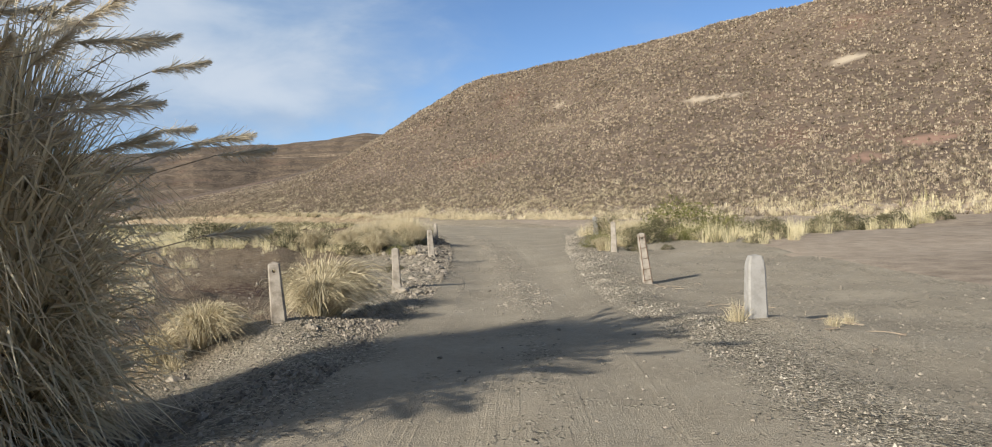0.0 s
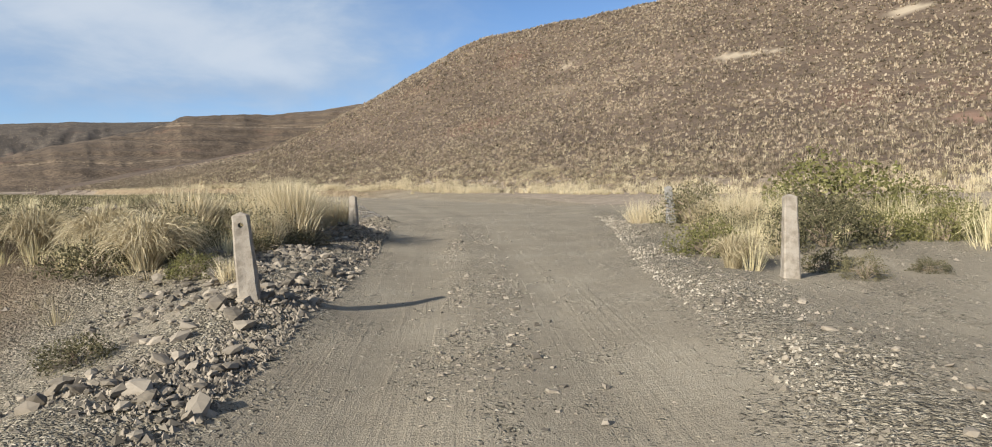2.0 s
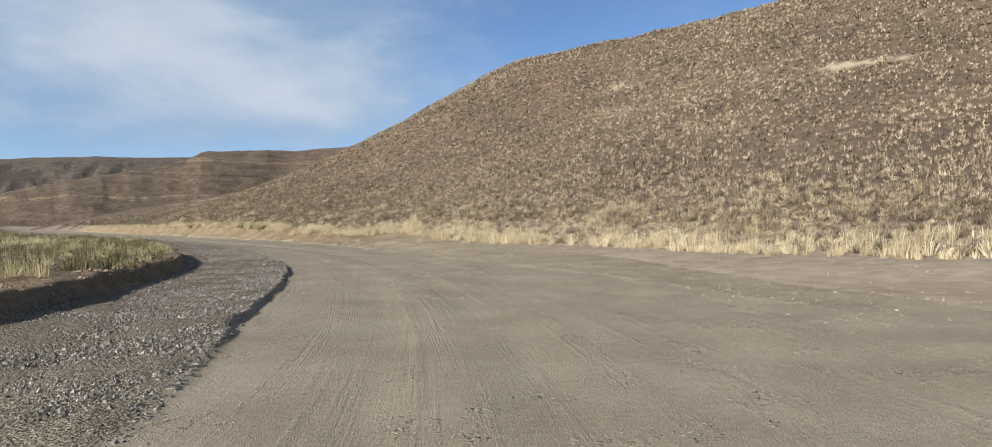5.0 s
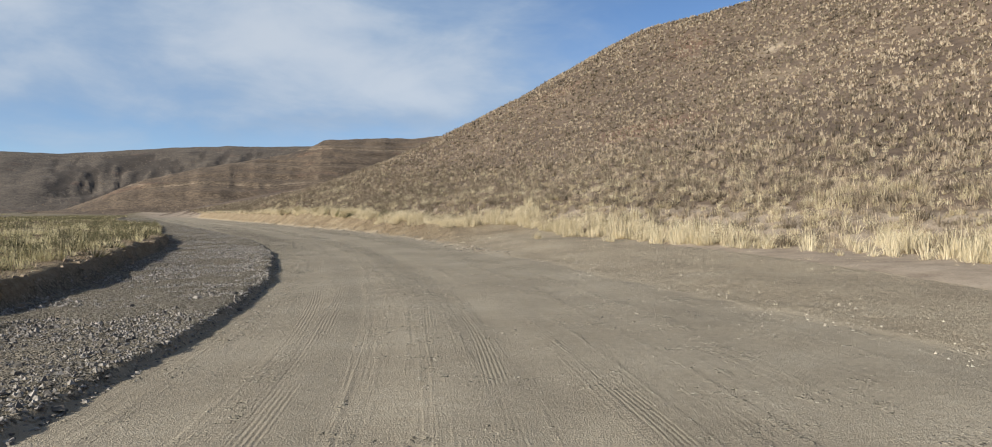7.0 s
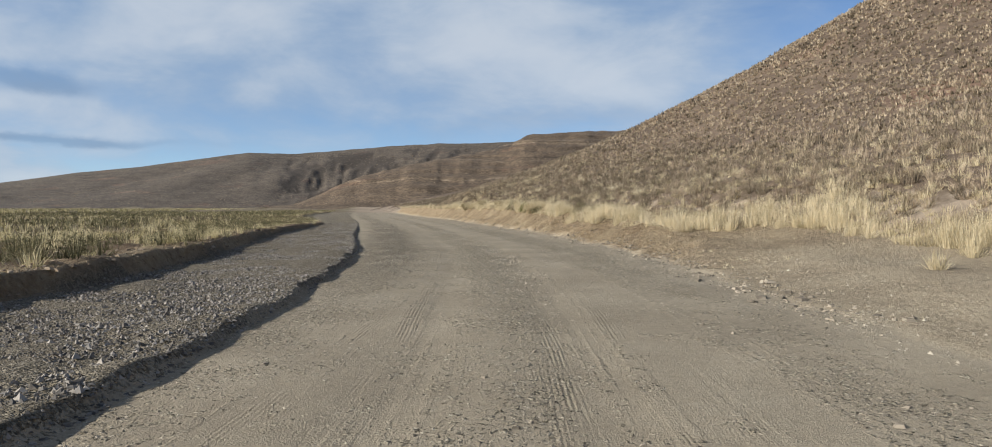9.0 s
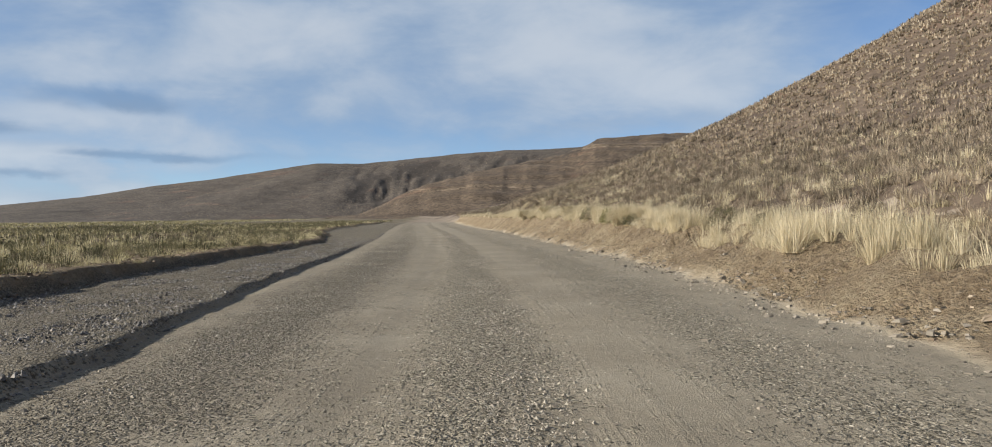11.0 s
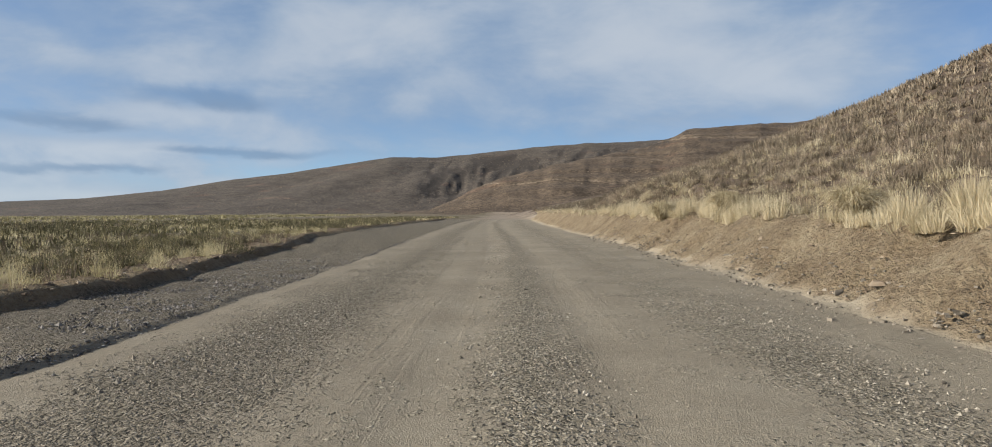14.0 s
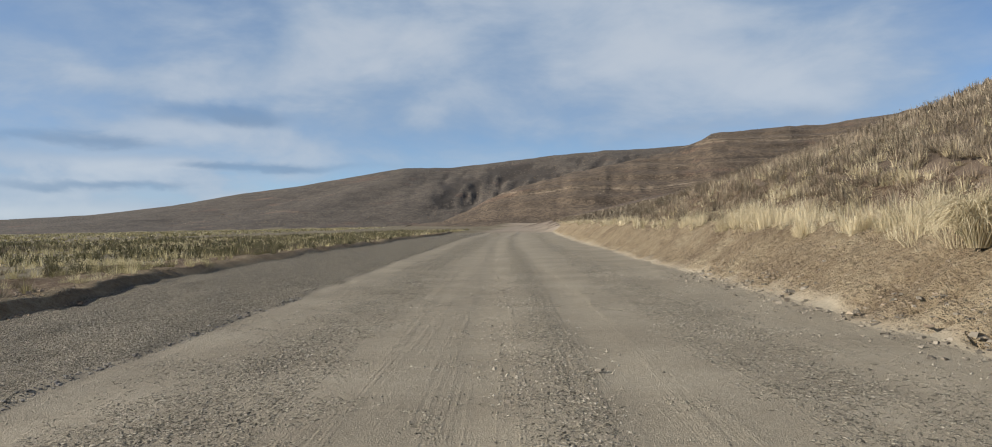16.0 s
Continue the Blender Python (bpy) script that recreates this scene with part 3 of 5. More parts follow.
def bare_pale(x, y):
    """Pale bare streaks across the slope."""
    u, n = (x - 37.3) * 0.78 - (y - 126) * 0.62, (x - 37.3) * 0.62 + (y - 126) * 0.78
    f = value_noise(x, y, 2.5, 34) * 0.5
    a = smooth(1.2, 0.5, np.hypot(u / 6, n / 1.3) + f)
    b = smooth(1.2, 0.4, np.hypot((x - 14.8) / 3, (y - 165.5) / 1.8) + f)
    c = smooth(1.2, 0.4, np.hypot((x - 60.7) / 3, (y - 123.8) / 1.5) + f)
    return np.maximum(np.maximum(a, b), c)


def sub_sheet(name, pick, mat):
    used, back = np.unique(gf[pick].ravel(), return_inverse=True)
    v = gv[used]
    away = smooth(0, -12, gq.ravel()[used])
    return new(name, mesh_from(name, v, back.reshape(-1, 4), mat, attributes=[("red_earth", bare_red(v[:, 0], v[:, 1])), ("pale_earth", bare_pale(v[:, 0], v[:, 1])), ("grassy", away * smooth(48, 80, v[:, 1] + 0.25 * np.clip(-v[:, 0] - 15, 0, 80))), ("rocky", rocky(v[:, 0], v[:, 1])), ("foot", smooth(6.5, 4.5, hill_place(v[:, 0], v[:, 1])[1]) * smooth(112, 98, v[:, 1]))]))


tagged(sub_sheet("ground", ~is_far & ~is_hill, M_GROUND), "dry brown valley floor, stony near the track and grassy beyond", "ground", kind="structure")
tagged(sub_sheet("hillside", is_hill, M_HILL), "brown hillside dotted with tufts of dry grass", "hill", kind="structure")


def far_sheet(name, which, az_lo, az_hi, az_step, r_lo, r_hi, r_step, mat):
    """A finely ruled sheet of one of the far hills, seen from the valley."""
    az, r = np.meshgrid(np.radians(np.arange(az_lo, az_hi, az_step)), np.arange(r_lo, r_hi, r_step), indexing="ij")
    x, y = -48 - np.sin(az) * r, 130 + np.cos(az) * r
    a = far_height(x, y, True)[which]
    if which == 0:
        # rock ledges one above another
        t = (a + fractal(x, y, 70, 2, 36) * 1.6) / 6.5
        part_up = t - np.floor(t)
        crag = 0.35 + 0.65 * smooth(-0.3, 0.3, fractal(x, y, 45, 2, 37))
        top = a.max(axis=1, keepdims=True)
        a = a + 6.5 * crag * 0.32 * (smooth(0.35, 0.68, part_up) - part_up) * smooth(3, 8, a) * smooth(1.0, 0.82, a / np.maximum(top, 1)) + fractal(x, y, 9, 3, 38) * 0.22
    else:
        # folds and gullies running down the slope
        deg, f = np.degrees(az), (r - 400) / 270
        gully = np.abs(fractal(deg * 1.6 + r * 0.09, r * 0.05, 7, 3, 43))
        a = a + ((gully - 0.35) * 1.8 * smooth(0.05, 0.3, f) * smooth(0.97, 0.6, f) + fractal(x, y, 10, 3, 39) * 0.35) * smooth(1, 5, a) * (0.45 + 0.55 * smooth(52, 42, deg))
    v = np.stack([x, y, a - 0.3], -1).reshape(-1, 3)
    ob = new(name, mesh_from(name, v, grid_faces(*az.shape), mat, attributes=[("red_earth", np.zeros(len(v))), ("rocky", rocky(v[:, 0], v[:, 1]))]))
    return tagged(ob, kind="structure")


spur, ridge = far_height(mid[:, 0], mid[:, 1], True)
mid_az = np.degrees(np.arctan2(-mid[:, 0] - 48, mid[:, 1] - 130))
ruled = (mid_az > 3) & (mid_az < 83) & (far_r < 690)
tagged(far_sheet("far_spur", 0, 1, 48, 0.16, 255, 580, 2.4, M_FAR), "distant brown hill with pale rock bands", "hill")
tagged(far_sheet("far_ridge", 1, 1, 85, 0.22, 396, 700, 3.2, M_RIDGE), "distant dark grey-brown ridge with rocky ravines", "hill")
tagged(sub_sheet("distant_hills", is_far & ~ruled, M_RIDGE), "low brown hills round the valley", "hill", kind="structure")

# the road and its edges as one finer sheet
rs = np.concatenate([np.arange(-13, 60, 0.25), np.arange(60, 165, 0.29), np.arange(165, S_END, 0.8)])
rq = np.concatenate([np.arange(RIBBON_L, -11, 0.4), np.arange(-11, -9.6, 0.15), np.arange(-9.6, -6.2, 0.085), np.arange(-6.2, -5.0, 0.13), np.arange(-5.0, -2.8, 0.075), np.arange(-2.8, -1, 0.13), np.arange(-1, 4.4, 0.22), np.arange(4.4, 8, 0.13), np.arange(8, RIBBON_R + 0.1, 0.4)])
ss, qq = np.meshgrid(rs, rq, indexing="ij")
rx, ry = road_point(ss, qq)
rz = plain_height(rx, ry, ss, qq)
hill_part = np.maximum(hill_height(rx, ry), 0) * smooth(0.0, 3.0, qq - right_edge(ss)) * np.where(ss > 40, 1, smooth(6, 20, qq))
rz = np.maximum(rz, np.where(hill_part > 0.02, hill_part, -9))
on_road = smooth(0.3, -0.2, left_edge(ss) - qq) * smooth(0.3, -0.2, qq - right_edge(ss))
late = smooth(40, 52, ss)
mid_q = 0.1 + 0.25 * np.sin(ss * 0.05)
rut = np.exp(-((np.abs(qq - mid_q) - 0.85) / 0.32) ** 2)
crown = np.exp(-((qq - mid_q) / 0.20) ** 2)
rz = rz + on_road * (-0.025 * rut + 0.02 * crown * (1 - 0.5 * late) + value_noise(rx, ry, 0.45, 3) * 0.006 + value_noise(rx, ry, 1.7, 4) * 0.012)
shoulder = np.exp(-((qq - left_edge(ss) + 0.7) / 0.7) ** 2) + 0.6 * np.exp(-((qq - right_edge(ss) - 0.6) / 0.7) ** 2)
gravelly = late * (0.62 * np.exp(-((qq - mid_q - 0.1) / (0.40 + 0.45 * smooth(145, 105, ss))) ** 2) + 0.72 * np.exp(-((qq + 2.9) / 1.1) ** 2) + 0.50 * np.exp(-((qq - 3.1) / 0.9) ** 2)) * (0.4 * smooth(60, 75, ss) + 0.6 * smooth(84, 100, ss)) * (1 - 0.4 * smooth(130, 150, ss))
stony = np.clip(shoulder * (1 - late) + crown * 0.28 * (1 - late) + late * 0.75 * smooth(0, 0.3, left_edge(ss) - qq) * smooth(0.2, -0.1, bank_edge(ss) - qq) + gravelly, 0, 1)
stony = np.maximum(stony, (1 - late) * 0.55 * smooth(0.5, 2.5, left_edge(ss) - qq) + (1 - late) * 0.15 * smooth(0.3, 1.5, qq - right_edge(ss)))
earth = np.clip(smooth(-0.15, 0.5, qq - right_edge(ss) + value_noise(rx, ry, 0.7, 68) * 0.25) * (0.25 * smooth(50, 62, ss) + 0.75 * smooth(88, 102, ss)) + smooth(-0.05, 0.2, bank_edge(ss) - qq) * late + (1 - late) * 0.75 * smooth(0, 2.0, left_edge(ss) - qq - np.interp(ss, [20, 27], [1.6, 3.0])), 0, 1)
slag = (1 - 0.55 * smooth(122, 148, ss)) * late * 0.8 * smooth(-1.0, -2.4, qq) * smooth(80, 100, ss) + (1 - 0.55 * smooth(122, 148, ss)) * late * 0.9 * smooth(0.0, 0.2, left_edge(ss) - qq) * smooth(0.2, -0.1, bank_edge(ss) - qq)
# damp soil of the stream bed; darker brown in the trench and behind both banks
damp_dark = 0.8 * late * smooth(0.5, 1.2, bank_edge(ss) - qq) + smooth(2.7, 3.5, qq - right_edge(ss) + value_noise(rx, ry, 1.5, 67) * 0.5) * smooth(104, 113, ss) + (1 - late) * 0.46 * smooth(0, 1.3, left_edge(ss) - qq + value_noise(rx, ry, 1.5, 66) * 0.5 - np.interp(ss, [20, 27], [1.7, 3.2])) * smooth(10, 15, ss) + 0.9 * np.exp(-((ry - 21.6 - 0.12 * (rx + 7) + value_noise(rx, ry, 1.2, 65) * 0.4) / 1.1) ** 2) * smooth(2.8, 4.2, left_edge(ss) - qq)
rz = rz + (value_noise(rx, ry, 0.3, 6) * 0.03 + value_noise(rx, ry, 0.8, 7) * 0.05) * np.clip(1 - on_road, 0, 1) * smooth(0, 1, stony + earth)
bank_face = smooth(-0.1, 0.4, qq - right_edge(ss)) * smooth(3.2, 1.8, qq - right_edge(ss)) * smooth(85, 100, ss)
rz = rz + bank_face * (value_noise(ss + 0.5 * qq, qq * 0.35, 0.45, 95) * 0.17 + value_noise(rx, ry, 0.30, 96) * 0.075 + value_noise(ss + 0.7 * qq, qq * 0.2, 1.4, 97) * 0.06 - 0.30 * smooth(0.78, 0.95, 1 - np.abs(value_noise(ss + 0.8 * qq, qq * 0.25, 1.1, 98))) * smooth(0.0, 0.5, value_noise(rx, ry, 1.6, 99)))
edge_lift = 0.012
rv = np.stack([rx, ry, rz + edge_lift], -1).reshape(-1, 3)
road = new("road", mesh_from("road", rv, grid_faces(*ss.shape), M_ROAD, attributes=[("damp_dark", damp_dark.ravel()), ("slag", slag.ravel()), ("stony", stony.ravel()), ("earth", earth.ravel()), ("along", ss.ravel()), ("across", qq.ravel())]))
tagged(road, "grey-tan graded dirt road with gravel edges and tyre tracks", "road", kind="structure")


# ---- planting ----
def blades(centres, heights, counts, radius, width, lean, tones, bend=0.5):
    """Arrays for tufts of curved tapering blades: verts, quads and a tone for each vertex."""
    k = np.repeat(np.arange(len(centres)), counts)
    m = len(k)
    ang, r = rng.uniform(0, 2 * np.pi, m), np.sqrt(rng.uniform(0, 1, m)) * radius[k]
    base = centres[k] + np.stack([np.cos(ang) * r, np.sin(ang) * r, np.full(m, -0.03)], -1)
    h = heights[k] * rng.uniform(0.6, 1.08, m)
    turn = ang + rng.normal(0, 0.7, m)
    tilt = np.clip(np.abs(rng.normal(0, 1, m)) * lean[k] * (0.35 + r / np.maximum(radius[k], 1e-3)), 0, 1.45)
    d = np.stack([np.cos(turn), np.sin(turn)], -1)
    t1, t2 = tilt * (1 - bend * 0.6), tilt * (1 + bend * 0.6)
    p1 = base + np.concatenate([d * (np.sin(t1) * h * 0.55)[:, None], (np.cos(t1) * h * 0.55)[:, None]], 1)
    p2 = p1 + np.concatenate([d * (np.sin(t2) * h * 0.5)[:, None], (np.cos(t2) * h * 0.5)[:, None]], 1)
    face = rng.uniform(0, np.pi, m)
    wide = np.stack([np.cos(face), np.sin(face), np.zeros(m)], -1) * (width[k] * rng.uniform(0.7, 1.2, m))[:, None]
    v = np.stack([base - wide, base + wide, p1 - wide * 0.75, p1 + wide * 0.75, p2], 1)
    i = np.arange(m)[:, None] * 5
    f = np.concatenate([i + np.array([[0, 1, 3]]), i + np.array([[0, 3, 2]]), i + np.array([[2, 3, 4]])], 1).reshape(-1, 3)
    return v.reshape(-1, 3), f, np.repeat(tones[k], 5)


def leaves(centres, radius, heights, counts, size, tones):
    """Arrays for low shrubs of small leaves scattered through a dome."""
    k = np.repeat(np.arange(len(centres)), counts)
    m = len(k)
    d = rng.normal(0, 1, (m, 3))
    d /= np.linalg.norm(d, axis=1)[:, None]
    d[:, 2] = np.abs(d[:, 2])
    bulge = 1 + 0.28 * np.sin(d[:, 0] * 5 + k) * np.cos(d[:, 1] * 4 + k * 1.7)
    r = rng.uniform(0.45, 1.0, m) ** 0.5 * bulge
    c = centres[k] + np.stack([d[:, 0] * r * radius[k], d[:, 1] * r * radius[k], d[:, 2] * r * heights[k]], -1)
    a, b = rng.normal(0, 1, (m, 3)), rng.normal(0, 1, (m, 3))
    a /= np.linalg.norm(a, axis=1)[:, None]
    b = np.cross(a, b)
    b /= np.linalg.norm(b, axis=1)[:, None]
    e = (size[k] * rng.uniform(0.6, 1.3, m))[:, None]
    v = np.stack([c - a * e, c - b * e * 0.5, c + a * e, c + b * e * 0.5], 1)
    f = (np.arange(m)[:, None, None] * 4 + np.array([[0, 1, 2], [0, 2, 3]])).reshape(-1, 3)
    # upper leaves take a paler tone than lower ones
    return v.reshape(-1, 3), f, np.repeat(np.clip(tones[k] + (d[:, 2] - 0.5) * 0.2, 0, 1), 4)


def sprays(centres, radius, heights, counts, width, tones):
    """Arrays for small dense tussocks seen from afar: one narrow triangle a blade, fanned over a dome."""
    k = np.repeat(np.arange(len(centres)), counts)
    m = len(k)
    ang, e = rng.uniform(0, 2 * np.pi, m), np.arcsin(rng.uniform(0.12, 1.0, m))
    d = np.stack([np.cos(ang) * np.cos(e) * radius[k], np.sin(ang) * np.cos(e) * radius[k], np.sin(e) * heights[k]], -1)
    base = centres[k] + d * np.array([0.35, 0.35, 0.0]) + np.array([0, 0, -0.04])
    tip = centres[k] + d * rng.uniform(0.75, 1.15, (m, 1))
    face = ang + np.pi / 2 + rng.normal(0, 0.55, m)
    wide = np.stack([np.cos(face), np.sin(face), np.zeros(m)], -1) * (width[k] * rng.uniform(0.7, 1.3, m))[:, None]
    v = np.stack([base - wide, base + wide, tip], 1)
    return v.reshape(-1, 3), np.arange(3 * m).reshape(-1, 3), np.repeat(np.clip(tones[k] + rng.normal(0, 0.12, m), 0, 1), 3)


def joined(*sets):
    start, vs, fs, ts = 0, [], [], []
    for v, f, t in sets:
        vs.append(v), fs.append(f + start), ts.append(t)
        start += len(v)
    return np.concatenate(vs), np.concatenate(fs), np.concatenate(ts)


def planted(name, arrays, mat, label, category="grass", kind="stuff"):
    v, f, tone = arrays
    ob = new(name, mesh_from(name, v, f, mat, False, [("tone", tone)]))
    return tagged(ob, label, category, kind=kind)


def on_land(x, y):
    z, s, q = land(x, y)
    return np.stack([x, y, z], -1), s, q


def scatter(lo_x, hi_x, lo_y, hi_y, per_m2):
    m = int((hi_x - lo_x) * (hi_y - lo_y) * per_m2)
    return rng.uniform(lo_x, hi_x, m), rng.uniform(lo_y, hi_y, m)


def uneven(x, y, size, seed):
    return 0.5 + 0.5 * np.clip(fractal(x, y, size, 2, seed) * 1.3, -1, 1)


def hill_foot(u):
    """Where the grass begins, up from the line of the hill's foot."""
    return np.interp(u, [-60, -41, -35, -29, -25, -20, -15, -12, -7, -4, -2, 0, 8, 15, 200], [1, -0.8, 0, -0.2, 0.5, 0.2, 1.0, 1.8, 2.6, 2.4, 1.0, 0.4, 0.5, 0.6, 0.9])


# straw band along the foot of the hill: tall in front, shorter up the slope
x, y = scatter(-190, 70, 40, 260, 9.0)
u, n = hill_place(x, y)
ok = (n > -1.5) & (n < 22) & (u > -75) & (u < 190)
x, y, u, n = x[ok], y[ok], u[ok], n[ok]
c, s, q = on_land(x, y)
gap = q - right_edge(s)
foot = hill_foot(u) + value_noise(x, y, 3, 8) * 0.35 + value_noise(x, y, 1.0, 7) * 0.3
up = n - foot
nearby = (u > -40) & (u < 75)
band = np.interp(u, [-60, -30, -10, 10, 30, 60, 75], [4.5, 3.6, 2.2, 2.2, 3.2, 3.0, 2.2])
ok = (up > 0) & (gap > np.interp(s, [98, 112, 125], [1.3, 1.2, 1.7])) & (rng.uniform(0, 1, len(x)) < np.interp(up / band, [0, 1.0, 1.8, 5], [1.0, 0.9, 0.42, 0.10]) * np.maximum(smooth(0.25, 0.6, uneven(x, y, 1.9, 9)), np.interp(u, [2, 16], [0.55, 0.12])) * np.where(nearby, 1.0, 0.5))
c, u, up, band, q = c[ok], u[ok], up[ok], band[ok], q[ok]
tall = up < band * (1 + 0.5 * value_noise(c[:, 0], c[:, 1], 5, 18))
close = tall & (q < 17) & (u > -15) & (u < 75)
middling = ~close & (q < 30) & (u > -45) & (u < 75)
h = np.where(tall, rng.uniform(0.36, 0.78, len(c)), rng.uniform(0.26, 0.46, len(c))) * (0.55 + 0.85 * uneven(c[:, 0], c[:, 1], 1.5, 27)) * np.where(close, 1.15, 1.0)
tone = np.clip(rng.normal(0.86, 0.2, len(c)) + 0.26 * value_noise(c[:, 0], c[:, 1], 1.8, 28) - np.where(tall, 0, 0.15), 0, 1)
span = 0.10 + 0.14 * rng.uniform(0, 1, len(c)) ** 1.5
FOOT_GRASS = blades(c, h, np.select([close, middling & tall, middling, tall], [44, 26, 16, 10], 6), span, np.select([close, middling], [0.0042, 0.0075], 0.016), np.full(len(c), 0.95), tone, 1.0)
mass = sprays(c, span * 2.3, h * 0.72, np.select([close, middling], [46, 26], 10), np.select([close, middling], [0.006, 0.011], 0.024), np.clip(tone - 0.06, 0, 1))
planted("roadside_grass", joined(FOOT_GRASS, mass), M_STRAW, "band of tall pale straw bunchgrass along the hill foot")

# tussocks and low shrubs over the hillside, nearly touching
x, y = scatter(-200, 190, 20, 360, 4.9)
u, n = hill_place(x, y)
thicket = np.interp(n, [3, 9, 20, 30, 60, 90, 115, 190], [1.15, 1.05, 0.80, 0.62, 0.54, 0.46, 0.34, 0.10]) * np.interp(u, [-150, -90, -60, 60, 110, 160, 240], [0.2, 0.45, 1, 1, 0.8, 0.5, 0.2])
ok = (n > 1.0) & (n < np.interp(u, [-160, -100, -60, 0, 60, 100, 160, 240], [190, 170, 145, 118, 112, 118, 165, 190])) & (u > -150) & (u < 240) & (np.subtract(*hill_faces(u, n)) < 2.5) & (rng.uniform(0, 1, len(x)) < thicket * (0.75 + 0.25 * uneven(x, y, 9, 12)) * (1 - 0.85 * np.maximum(bare_red(x, y), bare_pale(x, y))))
x, y, u, n = x[ok], y[ok], u[ok], n[ok]
c, s, q = on_land(x, y)
ok = (q - right_edge(s) > 2.6) & (n > hill_foot(u) + 0.6)
c, x, y, u, n, q = c[ok], x[ok], y[ok], u[ok], n[ok], q[ok]
afar = np.where(u > 110, 60, np.clip(q - 5, 0, 120))
kind = rng.uniform(0, 1, len(c)) + 0.20 * value_noise(x, y, 16, 14) + 0.12 * value_noise(x, y, 4, 13)
tuft = kind > np.interp(n, [3, 8, 20, 40, 80], [0.50, 0.48, 0.42, 0.36, 0.34])
tone = np.clip(0.60 + rng.normal(0, 1, len(c)) * np.interp(afar, [10, 50], [0.25, 0.26]) + 0.12 * value_noise(x, y, 22, 16), 0, 1)
size = rng.uniform(0.6, 1.35, len(c)) * (1 + np.clip(n - 40, 0, 120) * 0.003) * np.interp(u, [50, 100], [1.0, 1.35])
cn, cs, cd = n[tuft], size[tuft], afar[tuft]
ct = np.clip(tone[tuft] + np.interp(cn, [3, 6, 12, 30, 60], [0.12, 0.02, 0.06, 0.24, 0.30]), 0, 1)
wide = np.interp(cn, [4, 15, 30, 60, 120], [0.27, 0.30, 0.33, 0.37, 0.42]) * cs
tussock = sprays(c[tuft], wide * 1.05, wide * np.interp(cd, [10, 40], [1.2, 0.95]), np.select([cd < 9, cd < 15, cd < 24, cd < 45], [64, 44, 22, 11], 8), np.interp(cd, [0, 8, 15, 24, 45, 80], [0.006, 0.009, 0.017, 0.040, 0.090, 0.125]) * cs, ct)
planted("hillside_tufts", tussock, M_TUFT, "countless small dry grass tussocks over the hillside")
low = ~tuft
ls, ld = size[low], afar[low]
scrub = sprays(c[low], 0.37 * ls, 0.42 * ls, np.select([ld < 9, ld < 15, ld < 24, ld < 45], [60, 40, 18, 9], 7), np.interp(ld, [0, 8, 15, 24, 45, 80], [0.007, 0.010, 0.019, 0.042, 0.090, 0.12]) * ls, np.clip(tone[low] + 0.08, 0, 1))
few = ld < 20
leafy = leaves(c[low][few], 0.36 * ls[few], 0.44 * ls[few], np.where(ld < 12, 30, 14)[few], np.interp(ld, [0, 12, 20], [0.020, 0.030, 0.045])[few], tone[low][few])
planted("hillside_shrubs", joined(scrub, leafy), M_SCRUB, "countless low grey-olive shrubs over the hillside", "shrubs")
x, y = scatter(-520, 20, 330, 740, 0.06)
dx, dy = x + 48, y - 130
r, az = np.hypot(dx, dy), np.degrees(np.arctan2(-dx, dy))
z = far_height(x, y)
ok = (z > 1.0) & (r < 680) & (rng.uniform(0, 1, len(x)) < 0.2 + 0.6 * uneven(x, y, 40, 19))
c = np.stack([x[ok], y[ok], z[ok] - 0.35], -1)
size = rng.uniform(0.6, 1.3, len(c))
planted("far_hill_shrubs", sprays(c, 0.5 * size, 0.4 * size, np.full(len(c), 5), 0.22 * size, np.clip(rng.normal(0.36, 0.16, len(c)), 0, 1)), M_TUFT, "scattered brush over the distant hills", "shrubs")


# grass of the plain beyond the bank, and on both hands of the causeway
def grass_cover(x, y, s, q):
    left = smooth(58, 64, s) * (q < bank_edge(s) - 0.45 + 0.3 * value_noise(x, y, 1.2, 24))
    left_first = (s < 60) * (q < -3.4) * smooth(26.5, 28.5, y + 0.10 * (x + 3)) * smooth(38, 35, s + np.clip(-q - 12, 0, 8) * -3)
    sparse = 0.10 * (s < 60) * (q < -9)
    right_first = (q > 4.3 + 1.9 * smooth(30, 34, y)) * smooth(27.2, 29.2, y - 0.95 * np.clip(x - 10, 0, 60) + 0.9 * value_noise(x, y, 2.5, 25)) * np.maximum(smooth(40, 37, y - 0.35 * (x - 5)), smooth(24, 34, x)) * (s < 62)
    return np.clip(left + left_first + sparse + right_first, 0, 1)


x, y = scatter(-150, 75, 2, 240, 2.8)
s, q = road_place(x, y)
u, n = hill_place(x, y)
keep = (n < 6) & (np.abs(q) < 80)
x, y, s, q = x[keep], y[keep], s[keep], q[keep]
dist = np.abs(q)
ok = rng.uniform(0, 1, len(x)) < grass_cover(x, y, s, q) * np.clip(1.1 - dist / 75, 0.25, 1) * np.maximum(0.22 + 0.68 * smooth(0.30, 0.55, uneven(x, y, 3.5, 15)), 0.62 * (s < 60))
x, y, dist = x[ok], y[ok], dist[ok]
c = on_land(x, y)[0]
s, q = road_place(x, y)
front = ((bank_edge(s) - q < 7) & (s > 55) & (s < 175)) | ((s < 60) & (dist < 30))
h = rng.uniform(0.24, 0.58, len(c)) * (0.75 + 0.5 * uneven(x, y, 3, 22)) * np.where(s < 60, np.where(q > 0, 2.0, 1.7), 0.82)
